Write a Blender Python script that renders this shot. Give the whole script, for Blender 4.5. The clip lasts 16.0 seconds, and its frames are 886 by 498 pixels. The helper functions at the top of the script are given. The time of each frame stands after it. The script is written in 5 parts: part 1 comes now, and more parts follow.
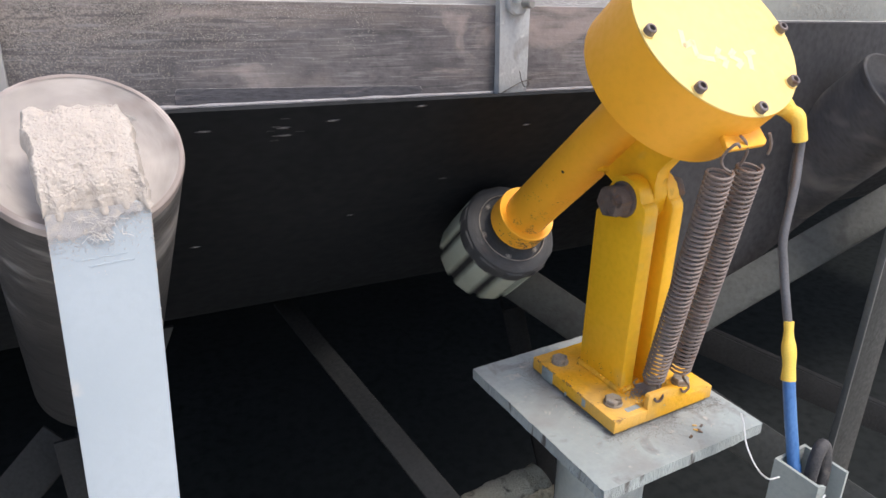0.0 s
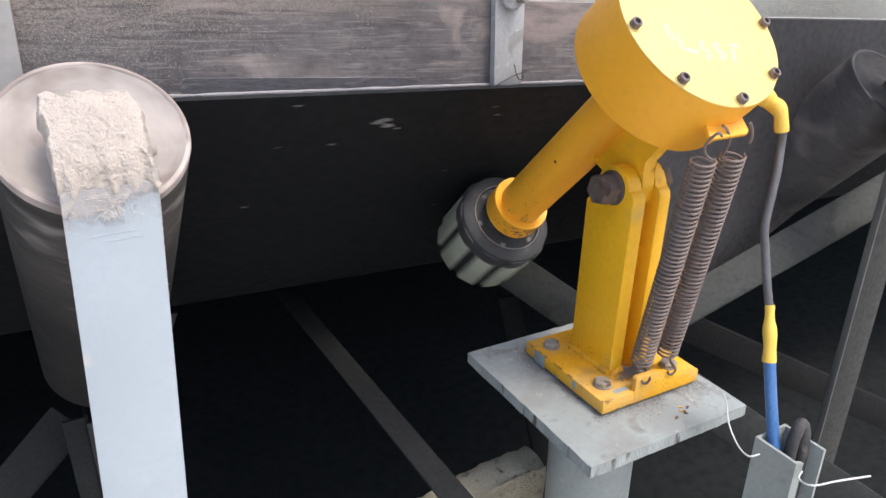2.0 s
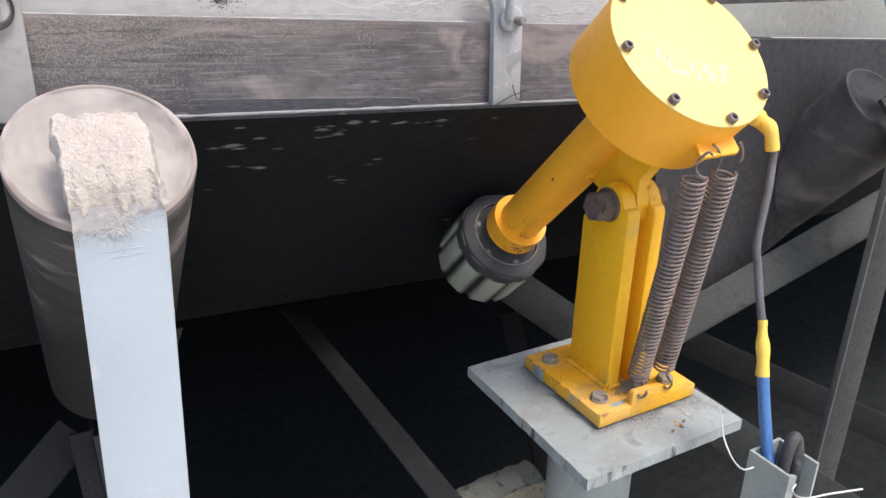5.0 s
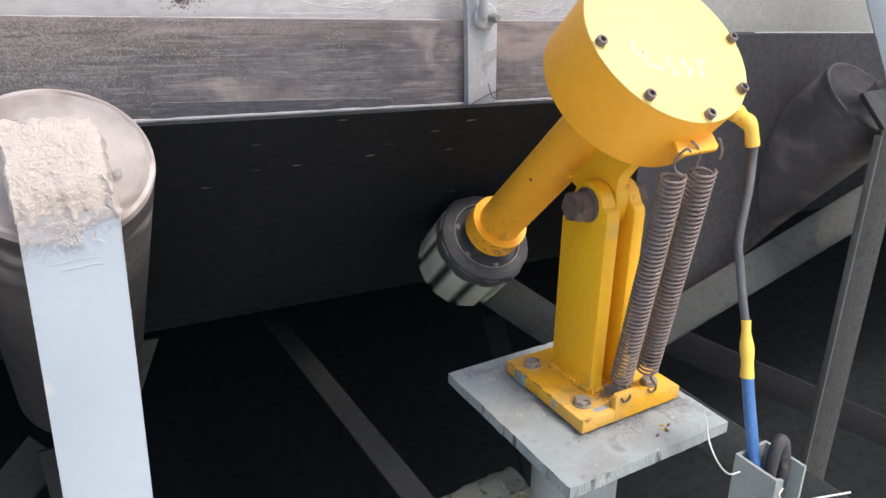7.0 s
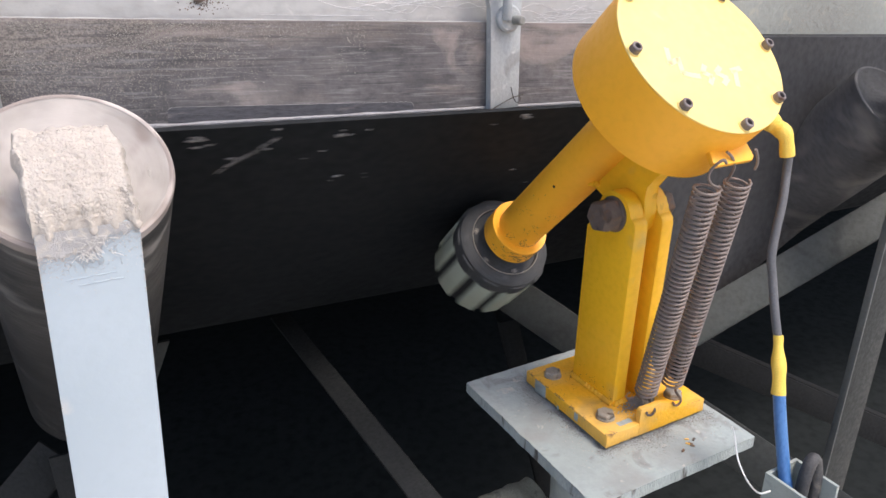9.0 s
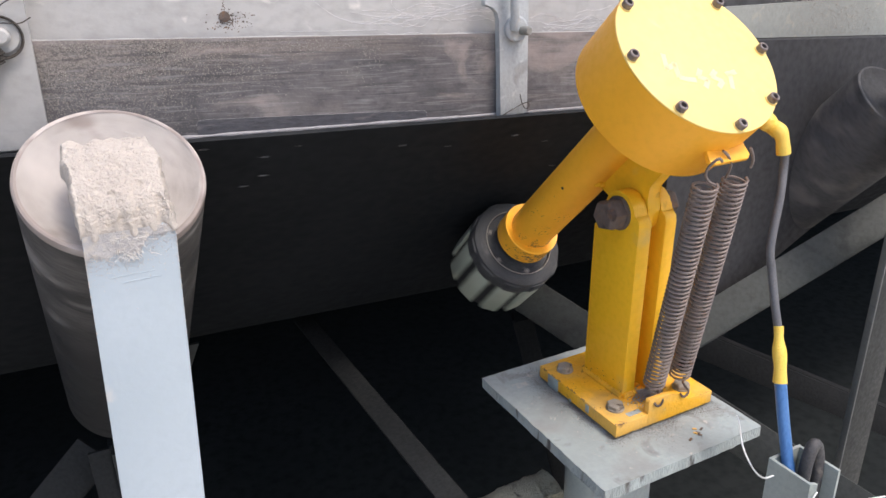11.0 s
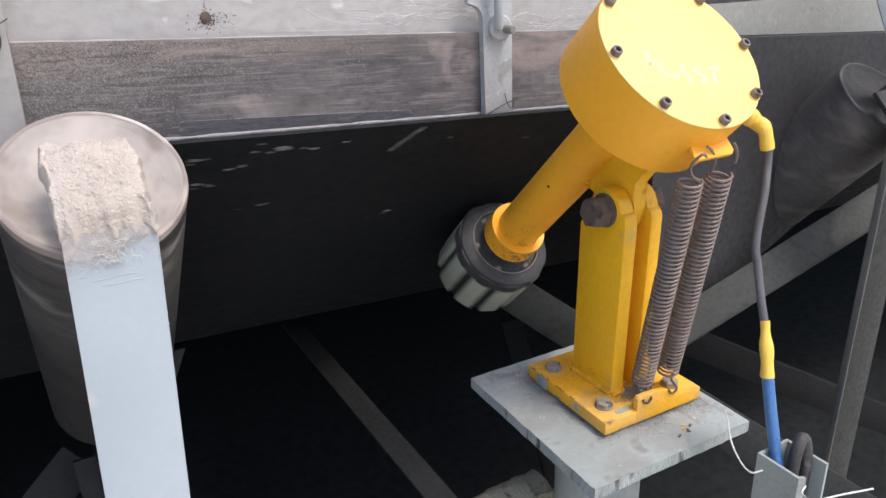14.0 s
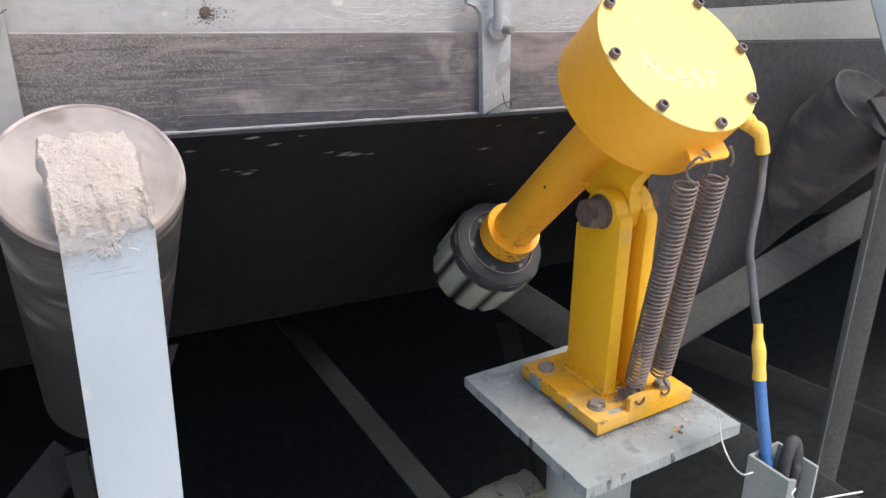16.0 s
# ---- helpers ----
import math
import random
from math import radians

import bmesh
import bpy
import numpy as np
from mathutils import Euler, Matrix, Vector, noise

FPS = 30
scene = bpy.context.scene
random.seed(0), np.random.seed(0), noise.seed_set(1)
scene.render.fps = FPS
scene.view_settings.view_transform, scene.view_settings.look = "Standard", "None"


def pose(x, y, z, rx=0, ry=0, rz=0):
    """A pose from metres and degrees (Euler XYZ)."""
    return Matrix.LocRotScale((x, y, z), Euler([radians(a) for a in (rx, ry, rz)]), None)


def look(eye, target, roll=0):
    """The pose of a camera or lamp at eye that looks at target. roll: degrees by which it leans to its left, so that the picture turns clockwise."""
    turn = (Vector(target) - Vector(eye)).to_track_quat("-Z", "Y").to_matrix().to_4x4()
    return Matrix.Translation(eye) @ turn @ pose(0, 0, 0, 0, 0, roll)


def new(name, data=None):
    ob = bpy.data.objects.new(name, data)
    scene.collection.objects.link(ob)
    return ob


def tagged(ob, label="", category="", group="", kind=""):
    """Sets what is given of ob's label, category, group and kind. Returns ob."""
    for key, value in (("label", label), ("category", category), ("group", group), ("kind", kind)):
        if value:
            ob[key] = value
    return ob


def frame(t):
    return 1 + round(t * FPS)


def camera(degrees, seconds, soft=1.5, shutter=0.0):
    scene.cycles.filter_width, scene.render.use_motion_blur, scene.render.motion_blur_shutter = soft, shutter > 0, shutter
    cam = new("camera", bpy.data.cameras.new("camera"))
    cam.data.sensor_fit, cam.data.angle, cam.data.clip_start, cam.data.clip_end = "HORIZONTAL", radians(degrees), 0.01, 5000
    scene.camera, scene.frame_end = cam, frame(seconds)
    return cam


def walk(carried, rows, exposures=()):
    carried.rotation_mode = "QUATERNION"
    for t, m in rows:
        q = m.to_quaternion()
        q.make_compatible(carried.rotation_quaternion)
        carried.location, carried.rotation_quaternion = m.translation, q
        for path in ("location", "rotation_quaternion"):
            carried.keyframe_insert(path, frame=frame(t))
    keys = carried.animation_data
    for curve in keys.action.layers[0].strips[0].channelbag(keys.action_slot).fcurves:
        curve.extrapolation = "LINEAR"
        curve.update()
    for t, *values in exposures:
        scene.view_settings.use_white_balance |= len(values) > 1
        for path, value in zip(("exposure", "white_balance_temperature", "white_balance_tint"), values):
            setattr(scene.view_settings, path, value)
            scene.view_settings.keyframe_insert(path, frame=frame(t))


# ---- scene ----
cam = camera(64.7, 16.0, shutter=0.25)
METRES, EYE, TILT, LEAN, TURN = 0.28, 1.55, -23.0, 0.0, -28.5
ROWS = [
    (0.0, 0.0, 0.0, 0.0, 0.0, 0.0, -0.0),
    (0.5, -0.0187, 0.021, -0.0044, 0.49, -0.34, 0.34),
    (1.0, -0.0019, 0.0128, -0.0166, 0.04, -0.82, 0.07),
    (1.5, 0.015, -0.0564, -0.0392, -0.24, -0.43, -0.25),
    (2.0, 0.0306, -0.1109, -0.0555, 0.19, -0.14, -0.36),
    (2.5, 0.0389, -0.1407, -0.0391, 0.53, 0.09, -0.04),
    (3.0, 0.0392, -0.1668, -0.0439, 0.15, 1.14, -0.19),
    (3.5, 0.031, -0.1872, -0.0449, 0.81, 1.28, -0.52),
    (4.0, 0.0351, -0.1849, -0.0507, 1.1, 0.91, -0.49),
    (4.5, 0.0346, -0.184, -0.0537, 1.14, 0.78, -0.45),
    (5.0, 0.063, -0.1789, -0.0537, 0.72, 1.12, -0.39),
    (7.5, 0.1246, -0.0753, -0.0403, -0.19, 1.27, 0.87),
    (8.0, 0.1115, -0.0528, -0.0229, -0.32, 0.9, 0.91),
    (8.5, 0.0813, 0.0098, -0.0205, -0.21, -0.32, 0.4),
    (9.0, 0.045, -0.0178, 0.0228, 0.17, 0.79, 0.21),
    (11.5, 0.0729, -0.1996, -0.0242, 2.24, 1.87, 1.03),
    (12.0, 0.053, -0.2066, -0.0226, 2.26, 2.42, 0.69),
    (12.5, 0.0437, -0.1404, -0.0145, 1.69, 1.65, 1.05),
    (13.0, 0.0644, -0.155, -0.0246, 0.92, 1.61, 1.21),
    (13.5, 0.0744, -0.1529, -0.0283, 0.88, 1.59, 1.46),
    (14.0, 0.0897, -0.1621, -0.0319, 1.04, 1.71, 1.82),
    (14.5, 0.0742, -0.1757, -0.0359, 1.0, 2.13, 1.84),
    (15.0, 0.0679, -0.1778, -0.0374, 1.14, 2.08, 1.4),
    (15.5, 0.0791, -0.1795, -0.0357, 1.14, 2.08, 1.54),
    (16.0, 0.0811, -0.1691, -0.0402, 0.52, 1.74, 0.95),
]
EXPOSURES = ((0.0, 0.94), (3.0, 1.03), (5.0, 1.01), (9.0, 1.01), (12.0, 0.89), (16.0, 0.88))
walk(cam, [(t, pose(0, 0, EYE, TILT, LEAN, TURN) @ pose(METRES * x, METRES * y, METRES * z, 90 + pitch, roll, yaw)) for t, x, y, z, yaw, pitch, roll in ROWS], EXPOSURES)

# ---- light ----
world = bpy.data.worlds.new("world")
scene.world = world
world.use_nodes = True
wn = world.node_tree
sky = wn.nodes.new("ShaderNodeTexSky")
sky.sky_type = "NISHITA"
sky.sun_disc = False
SUN_EL, SUN_AZ = 60.0, 150.0
sky.sun_elevation, sky.sun_rotation = radians(SUN_EL), radians(SUN_AZ)
sky.air_density, sky.dust_density, sky.ozone_density = 1.0, 3.2, 1.0
wn.nodes["Background"].inputs[1].default_value = 0.138
wn.links.new(sky.outputs[0], wn.nodes["Background"].inputs[0])
sun = new("sun", bpy.data.lights.new("sun", "SUN"))
sun.data.energy, sun.data.angle, sun.data.color = 1.15, radians(14), (1.0, 0.93, 0.86)
sun.matrix_world = look((0.0, 0.0, 6.0), (0.0 - 6 * math.cos(radians(SUN_EL)) * math.sin(radians(SUN_AZ)), 0.0 - 6 * math.cos(radians(SUN_EL)) * math.cos(radians(SUN_AZ)), 6.0 - 6 * math.sin(radians(SUN_EL))))
scene.view_settings.use_white_balance = True
scene.view_settings.white_balance_temperature, scene.view_settings.white_balance_tint = 6420, 12.5


# ---- materials ----
DROP = -0.047                              # the conveyor falls towards +x


def mat(name, c1, c2, scale=6.0, rough=0.6, metal=0.0, bump=0.2, spots=(), stretch=(1, 1, 1), fine=0.35, spec=0.5):
    """Two-tone noise, fine grain, and stains: (colour, scale, low, high, roughness)."""
    m = bpy.data.materials.new(name)
    m.use_nodes = True
    t = m.node_tree
    bsdf = t.nodes["Principled BSDF"]
    co = t.nodes.new("ShaderNodeTexCoord")
    mp = t.nodes.new("ShaderNodeMapping")
    mp.inputs["Scale"].default_value = stretch
    t.links.new(co.outputs["Object"], mp.inputs[0])

    def noise_tex(sc, detail=6.0, dist=0.0, shift=0.0):
        n = t.nodes.new("ShaderNodeTexNoise")
        n.noise_dimensions = "4D"
        n.inputs["W"].default_value = shift
        n.inputs["Scale"].default_value = sc
        n.inputs["Detail"].default_value = detail
        n.inputs["Distortion"].default_value = dist
        t.links.new(mp.outputs[0], n.inputs["Vector"])
        return n.outputs["Fac"]

    def ranged(src, lo, hi, a=0.0, b=1.0):
        r = t.nodes.new("ShaderNodeMapRange")
        for i, v in enumerate((lo, hi, a, b)):
            r.inputs[i + 1].default_value = v
        t.links.new(src, r.inputs[0])
        return r.outputs[0]

    def mixed(fac, a, b):
        x = t.nodes.new("ShaderNodeMix")
        x.data_type = "RGBA"
        t.links.new(fac, x.inputs[0])
        for src, slot in ((a, x.inputs[6]), (b, x.inputs[7])):
            if isinstance(src, tuple):
                slot.default_value = (*src, 1)
            else:
                t.links.new(src, slot)
        return x.outputs[2]

    big = noise_tex(scale, 5.0, 0.3)
    grain = noise_tex(scale * 14, 8.0, 0.0, 3.0)
    col = mixed(ranged(big, 0.32, 0.68), tuple(c1), tuple(c2))
    dark = tuple(v * (1 - fine) for v in c1)
    col = mixed(ranged(grain, 0.45, 0.75, 0.0, 0.8), col, dark)
    ro = ranged(grain, 0.3, 0.7, max(rough - 0.1, 0.05), min(rough + 0.12, 1))
    for i, (sc, ssc, lo, hi, sr) in enumerate(spots):
        f = ranged(noise_tex(ssc, 9.0, 0.6, 7.0 + 5 * i), lo, hi)
        col = mixed(f, col, tuple(sc))
        rm = t.nodes.new("ShaderNodeMix")
        t.links.new(f, rm.inputs[0])
        t.links.new(ro, rm.inputs[2])
        rm.inputs[3].default_value = sr
        ro = rm.outputs[0]
    t.links.new(col, bsdf.inputs["Base Color"])
    t.links.new(ro, bsdf.inputs["Roughness"])
    bsdf.inputs["Metallic"].default_value = metal
    bsdf.inputs["Specular IOR Level"].default_value = spec
    if bump:
        b = t.nodes.new("ShaderNodeBump")
        b.inputs["Strength"].default_value = bump
        b.inputs["Distance"].default_value = 0.004
        t.links.new(grain, b.inputs["Height"])
        t.links.new(b.outputs[0], bsdf.inputs["Normal"])
    return m


DUST = (0.50, 0.43, 0.34)
YELLOW = mat("yellow_paint", (0.93, 0.510, 0.016), (0.90, 0.480, 0.013), 9, 0.45, 0, 0.10,
             [((0.42, 0.20, 0.02), 40, 0.68, 0.80, 0.8), ((0.55, 0.42, 0.18), 14, 0.62, 0.85, 0.8)], fine=0.12)
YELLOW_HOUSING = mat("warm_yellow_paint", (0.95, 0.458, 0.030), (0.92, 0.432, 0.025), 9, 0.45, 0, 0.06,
                     [((0.62, 0.40, 0.12), 14, 0.66, 0.88, 0.8)], fine=0.08)
YELLOW_OLD = mat("worn_yellow_paint", (0.91, 0.470, 0.018), (0.84, 0.410, 0.014), 18, 0.5, 0, 0.25,
                 [((0.52, 0.36, 0.16), 11, 0.42, 0.72, 0.9), ((0.22, 0.11, 0.05), 45, 0.63, 0.72, 0.9), ((0.36, 0.23, 0.07), 16, 0.58, 0.80, 0.9)], fine=0.2)
# the yellow paint made paler: glare on the cover is in the colour
YELLOW_COVER = mat("glare_pale_yellow_paint", (0.86, 0.640, 0.225), (0.85, 0.620, 0.205), 7, 0.6, 0, 0.06,
                   [((0.80, 0.66, 0.30), 30, 0.66, 0.8, 0.7)], fine=0.06)
TAPE = mat("yellow_tape", (0.86, 0.60, 0.10), (0.82, 0.55, 0.075), 40, 0.4, 0, 0.35, fine=0.15)
GREYBLUE = mat("grey_blue_paint", (0.335, 0.382, 0.372), (0.275, 0.315, 0.305), 9, 0.55, 0, 0.3,
               [((0.20, 0.185, 0.165), 22, 0.56, 0.74, 0.9), ((0.50, 0.46, 0.40), 60, 0.62, 0.75, 0.9)], fine=0.15)
PALEBLUE = mat("pale_blue_paint", (0.40, 0.460, 0.500), (0.36, 0.42, 0.458), 7, 0.45, 0, 0.10,
               [((0.60, 0.55, 0.48), 26, 0.66, 0.8, 0.9)], fine=0.08)
DUCT_PAINT = mat("pale_grey_green_paint", (0.36, 0.40, 0.375), (0.31, 0.345, 0.32), 14, 0.55, 0, 0.25, [((0.19, 0.18, 0.155), 30, 0.60, 0.76, 0.9), ((0.52, 0.53, 0.49), 50, 0.62, 0.74, 0.8)], fine=0.2)
EDGE = mat("torch_cut_edge", (0.43, 0.48, 0.465), (0.29, 0.325, 0.31), 34, 0.7, 0, 1.0, [((0.10, 0.095, 0.085), 64, 0.56, 0.66, 0.9)], stretch=(1, 1, 0.25))
PLATE_TOP = mat("dirty_grey_blue_paint", (0.335, 0.378, 0.368), (0.275, 0.312, 0.302), 9, 0.6, 0, 0.3,
                [((0.235, 0.225, 0.205), 8, 0.46, 0.70, 0.9), ((0.15, 0.14, 0.125), 26, 0.58, 0.74, 0.9), ((0.50, 0.46, 0.40), 60, 0.63, 0.75, 0.9)], fine=0.18)
CLAMP_GREY = mat("grey_clamp_paint", (0.40, 0.42, 0.425), (0.34, 0.36, 0.365), 14, 0.6, 0, 0.3, [((0.22, 0.22, 0.21), 26, 0.62, 0.78, 0.9), ((0.50, 0.51, 0.50), 60, 0.6, 0.7, 0.9)], fine=0.2)
GREEN = mat("grey_green_paint", (0.315, 0.322, 0.288), (0.265, 0.272, 0.245), 8, 0.55, 0, 0.25,
            [((0.37, 0.35, 0.295), 55, 0.58, 0.68, 0.95)], fine=0.2)
# copies of the grey-green paint, darkened to carry the shade on the bars
GREEN_DIM = mat("shaded_grey_green_paint", (0.027, 0.030, 0.027), (0.020, 0.0225, 0.020), 9, 0.7, 0, 0.25, [((0.014, 0.014, 0.014), 20, 0.55, 0.75, 0.9)], fine=0.3)
GREEN_BAR = mat("half_shaded_grey_green_paint", (0.056, 0.061, 0.053), (0.044, 0.048, 0.042), 9, 0.7, 0, 0.25, [((0.026, 0.027, 0.025), 20, 0.56, 0.76, 0.9)], fine=0.3)
# same paint for the far bracket, with the shade on it in the tone
GREEN_SHADE = mat("deep_shaded_green_paint", (0.027, 0.030, 0.028), (0.020, 0.0225, 0.021), 9, 0.65, 0, 0.25, [((0.022, 0.022, 0.021), 20, 0.55, 0.75, 0.9)], fine=0.3)
# bar steel in two dark tones that include the shade below the belt
BROWN_BAR = mat("grimy_shaded_steel", (0.0215, 0.0230, 0.0232), (0.0165, 0.0178, 0.018), 12, 0.75, 0, 0.25, fine=0.3, spec=0.2)
SHADE_BAR = mat("shade_black_steel", (0.014, 0.0145, 0.0145), (0.010, 0.0105, 0.0105), 12, 0.8, 0, 0.25, fine=0.3, spec=0.2)
SKIRT_STEEL = mat("dusty_steel_plate", (0.44, 0.43, 0.41), (0.36, 0.355, 0.345), 4, 0.6, 0, 0.25,
                  [((0.16, 0.15, 0.14), 9, 0.62, 0.80, 0.9), ((0.60, 0.58, 0.54), 24, 0.62, 0.72, 0.9)], stretch=(1, 1, 1.6), fine=0.3)


def strip_rubber():
    """Grey rubber with streaks along it; brown dust and sand lie thicker towards its upper edge."""
    m = mat("dusty_rubber_strip", (0.088, 0.083, 0.086), (0.135, 0.127, 0.128), 7, 0.88, 0, 0.35,
            [((0.060, 0.058, 0.061), 6, 0.52, 0.66, 0.85), ((0.215, 0.195, 0.185), 5, 0.56, 0.72, 0.9)], stretch=(1.0, 1, 1.7), fine=0.22)
    t = m.node_tree
    bsdf = t.nodes["Principled BSDF"]
    col = bsdf.inputs["Base Color"].links[0].from_socket
    co = t.nodes.new("ShaderNodeTexCoord")
    sep = t.nodes.new("ShaderNodeSeparateXYZ")
    t.links.new(co.outputs["Object"], sep.inputs[0])

    def calc(op, a, b, c=None):
        n = t.nodes.new("ShaderNodeMath")
        n.operation = op
        for k, v in enumerate((a, b) if c is None else (a, b, c)):
            if isinstance(v, (int, float)):
                n.inputs[k].default_value = v
            else:
                t.links.new(v, n.inputs[k])
        return n.outputs[0]

    up = calc("MULTIPLY_ADD", sep.outputs[0], -DROP, sep.outputs[2])
    flat = t.nodes.new("ShaderNodeCombineXYZ")
    for k, src in enumerate((sep.outputs[0], sep.outputs[1], up)):
        t.links.new(src, flat.inputs[k])

    def cloud(sc, stretch, detail, dist=0.0):
        mp = t.nodes.new("ShaderNodeMapping")
        mp.inputs["Scale"].default_value = stretch
        t.links.new(flat.outputs[0], mp.inputs[0])
        n = t.nodes.new("ShaderNodeTexNoise")
        n.inputs["Scale"].default_value = sc
        n.inputs["Detail"].default_value = detail
        n.inputs["Distortion"].default_value = dist
        t.links.new(mp.outputs[0], n.inputs["Vector"])
        return n.outputs["Fac"]

    def step(src, lo, hi, top=1.0):
        r = t.nodes.new("ShaderNodeMapRange")
        for k, v in enumerate((lo, hi, 0.0, top)):
            r.inputs[k + 1].default_value = v
        t.links.new(src, r.inputs[0])
        return r.outputs[0]

    def over(fac, base, c):
        x = t.nodes.new("ShaderNodeMix")
        x.data_type = "RGBA"
        t.links.new(fac, x.inputs[0])
        t.links.new(base, x.inputs[6])
        x.inputs[7].default_value = (*c, 1)
        return x.outputs[2]

    height = step(up, 0.0, 0.11)
    # brown dust, laid in streaks
    brown = calc("ADD", cloud(7, (0.8, 1, 3.5), 8, 0.8), calc("MULTIPLY", height, 0.34))
    col = over(step(brown, 0.66, 0.90, 0.42), col, (0.245, 0.205, 0.180))
    # sand thrown on near the roller, dark between the grains
    near = step(sep.outputs[0], 0.30, 0.0, 0.20)
    sand = calc("ADD", calc("ADD", cloud(650, (1, 1, 1), 6), near), calc("MULTIPLY", height, 0.16))
    col = over(step(sand, 0.72, 0.92, 0.55), col, (0.34, 0.305, 0.26))
    pits = calc("ADD", calc("ADD", cloud(330, (1, 1, 1.6), 5), near), calc("MULTIPLY", height, 0.10))
    col = over(step(pits, 0.76, 0.90, 0.55), col, (0.07, 0.063, 0.060))
    # long pale rubbed lines
    col = over(step(cloud(16, (0.5, 1, 9.0), 8, 0.3), 0.60, 0.72, 0.45), col, (0.24, 0.225, 0.22))
    # fine rubbed and dark lines, and a pinkish crust in the upper half
    col = over(step(cloud(60, (0.30, 1, 5.0), 9, 0.3), 0.54, 0.66, 0.5), col, (0.235, 0.225, 0.225))
    col = over(step(cloud(44, (0.22, 1, 6.0), 9, 0.3), 0.56, 0.68, 0.6), col, (0.050, 0.048, 0.050))
    crust = calc("ADD", cloud(11, (0.7, 1, 1.6), 8, 1.2), calc("MULTIPLY", height, 0.20))
    col = over(step(crust, 0.68, 0.80, 0.6), col, (0.30, 0.255, 0.235))
    t.links.new(col, bsdf.inputs["Base Color"])
    return m


SKIRT_RUBBER = strip_rubber()
FOOT_DUST = mat("packed_grey_dust", (0.36, 0.352, 0.352), (0.27, 0.263, 0.265), 20, 0.9, 0, 0.5, fine=0.35)
PATCH_RUBBER = mat("dark_rubber_patch", (0.058, 0.058, 0.066), (0.084, 0.083, 0.091), 8, 0.85, 0, 0.4, [((0.22, 0.20, 0.19), 24, 0.60, 0.74, 0.9)], stretch=(0.7, 1, 2.5), fine=0.3)
BELT = mat("black_belt_rubber", (0.0092, 0.0110, 0.0128), (0.0124, 0.0142, 0.0162), 5, 0.7, 0, 0.12, fine=0.3, spec=0.2)
BLACK = mat("black_rubber", (0.024, 0.024, 0.026), (0.032, 0.0315, 0.033), 6, 0.7, 0, 0.3,
            [((0.05, 0.048, 0.045), 8, 0.60, 0.80, 0.9)], fine=0.3)
SAWDUST = mat("pale_sawdust", (0.510, 0.460, 0.405), (0.460, 0.413, 0.362), 45, 0.95, 0, 0.3, [((0.52, 0.465, 0.405), 150, 0.55, 0.65, 0.95), ((0.40, 0.32, 0.25), 120, 0.68, 0.75, 0.95)], fine=0.15)
GRIT = mat("grey_grit", (0.52, 0.485, 0.44), (0.38, 0.355, 0.32), 80, 0.95, 0, 1.0, fine=0.4)
GRIT_PALE = mat("felted_grey_dust", (0.52, 0.505, 0.495), (0.45, 0.437, 0.43), 70, 0.97, 0, 0.8, [((0.58, 0.54, 0.48), 160, 0.5, 0.65, 0.95)], fine=0.2)
SHAVING = mat("pale_wood_shaving", (0.66, 0.635, 0.60), (0.58, 0.555, 0.52), 60, 0.8, 0, 0.1, fine=0.1)
WHITE_SCUFF = mat("pale_scuff", (0.72, 0.71, 0.70), (0.64, 0.63, 0.62), 60, 0.9, 0, 0.1)
DIRT = mat("dark_grey_dirt", (0.13, 0.125, 0.115), (0.20, 0.195, 0.185), 30, 0.95, 0, 0.5, [((0.30, 0.32, 0.32), 26, 0.52, 0.66, 0.7), ((0.10, 0.09, 0.08), 60, 0.6, 0.72, 0.95)], fine=0.3)
FLAKE = mat("pale_dust_flakes", (0.27, 0.26, 0.255), (0.12, 0.115, 0.11), 60, 0.95, 0, 0.4, fine=0.2)
SANDY = mat("sandy_crust", (0.36, 0.340, 0.300), (0.28, 0.265, 0.235), 80, 0.95, 0, 0.6, fine=0.3)
ROLLER_END = mat("dust_coated_roller_end", (0.385, 0.352, 0.320), (0.33, 0.298, 0.270), 9, 0.85, 0, 0.4,
                 [((0.50, 0.455, 0.415), 16, 0.50, 0.70, 0.95), ((0.20, 0.16, 0.14), 17, 0.575, 0.70, 0.9)], fine=0.2)
ROLLER_RIM = mat("brown_smeared_rim", (0.34, 0.29, 0.26), (0.20, 0.165, 0.15), 14, 0.8, 0, 0.4, [((0.52, 0.46, 0.42), 22, 0.48, 0.66, 0.9)], fine=0.25)
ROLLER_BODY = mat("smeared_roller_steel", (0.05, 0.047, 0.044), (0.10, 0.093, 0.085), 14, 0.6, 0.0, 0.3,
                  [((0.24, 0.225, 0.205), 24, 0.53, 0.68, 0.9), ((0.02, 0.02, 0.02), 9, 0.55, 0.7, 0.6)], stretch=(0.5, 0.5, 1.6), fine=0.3)


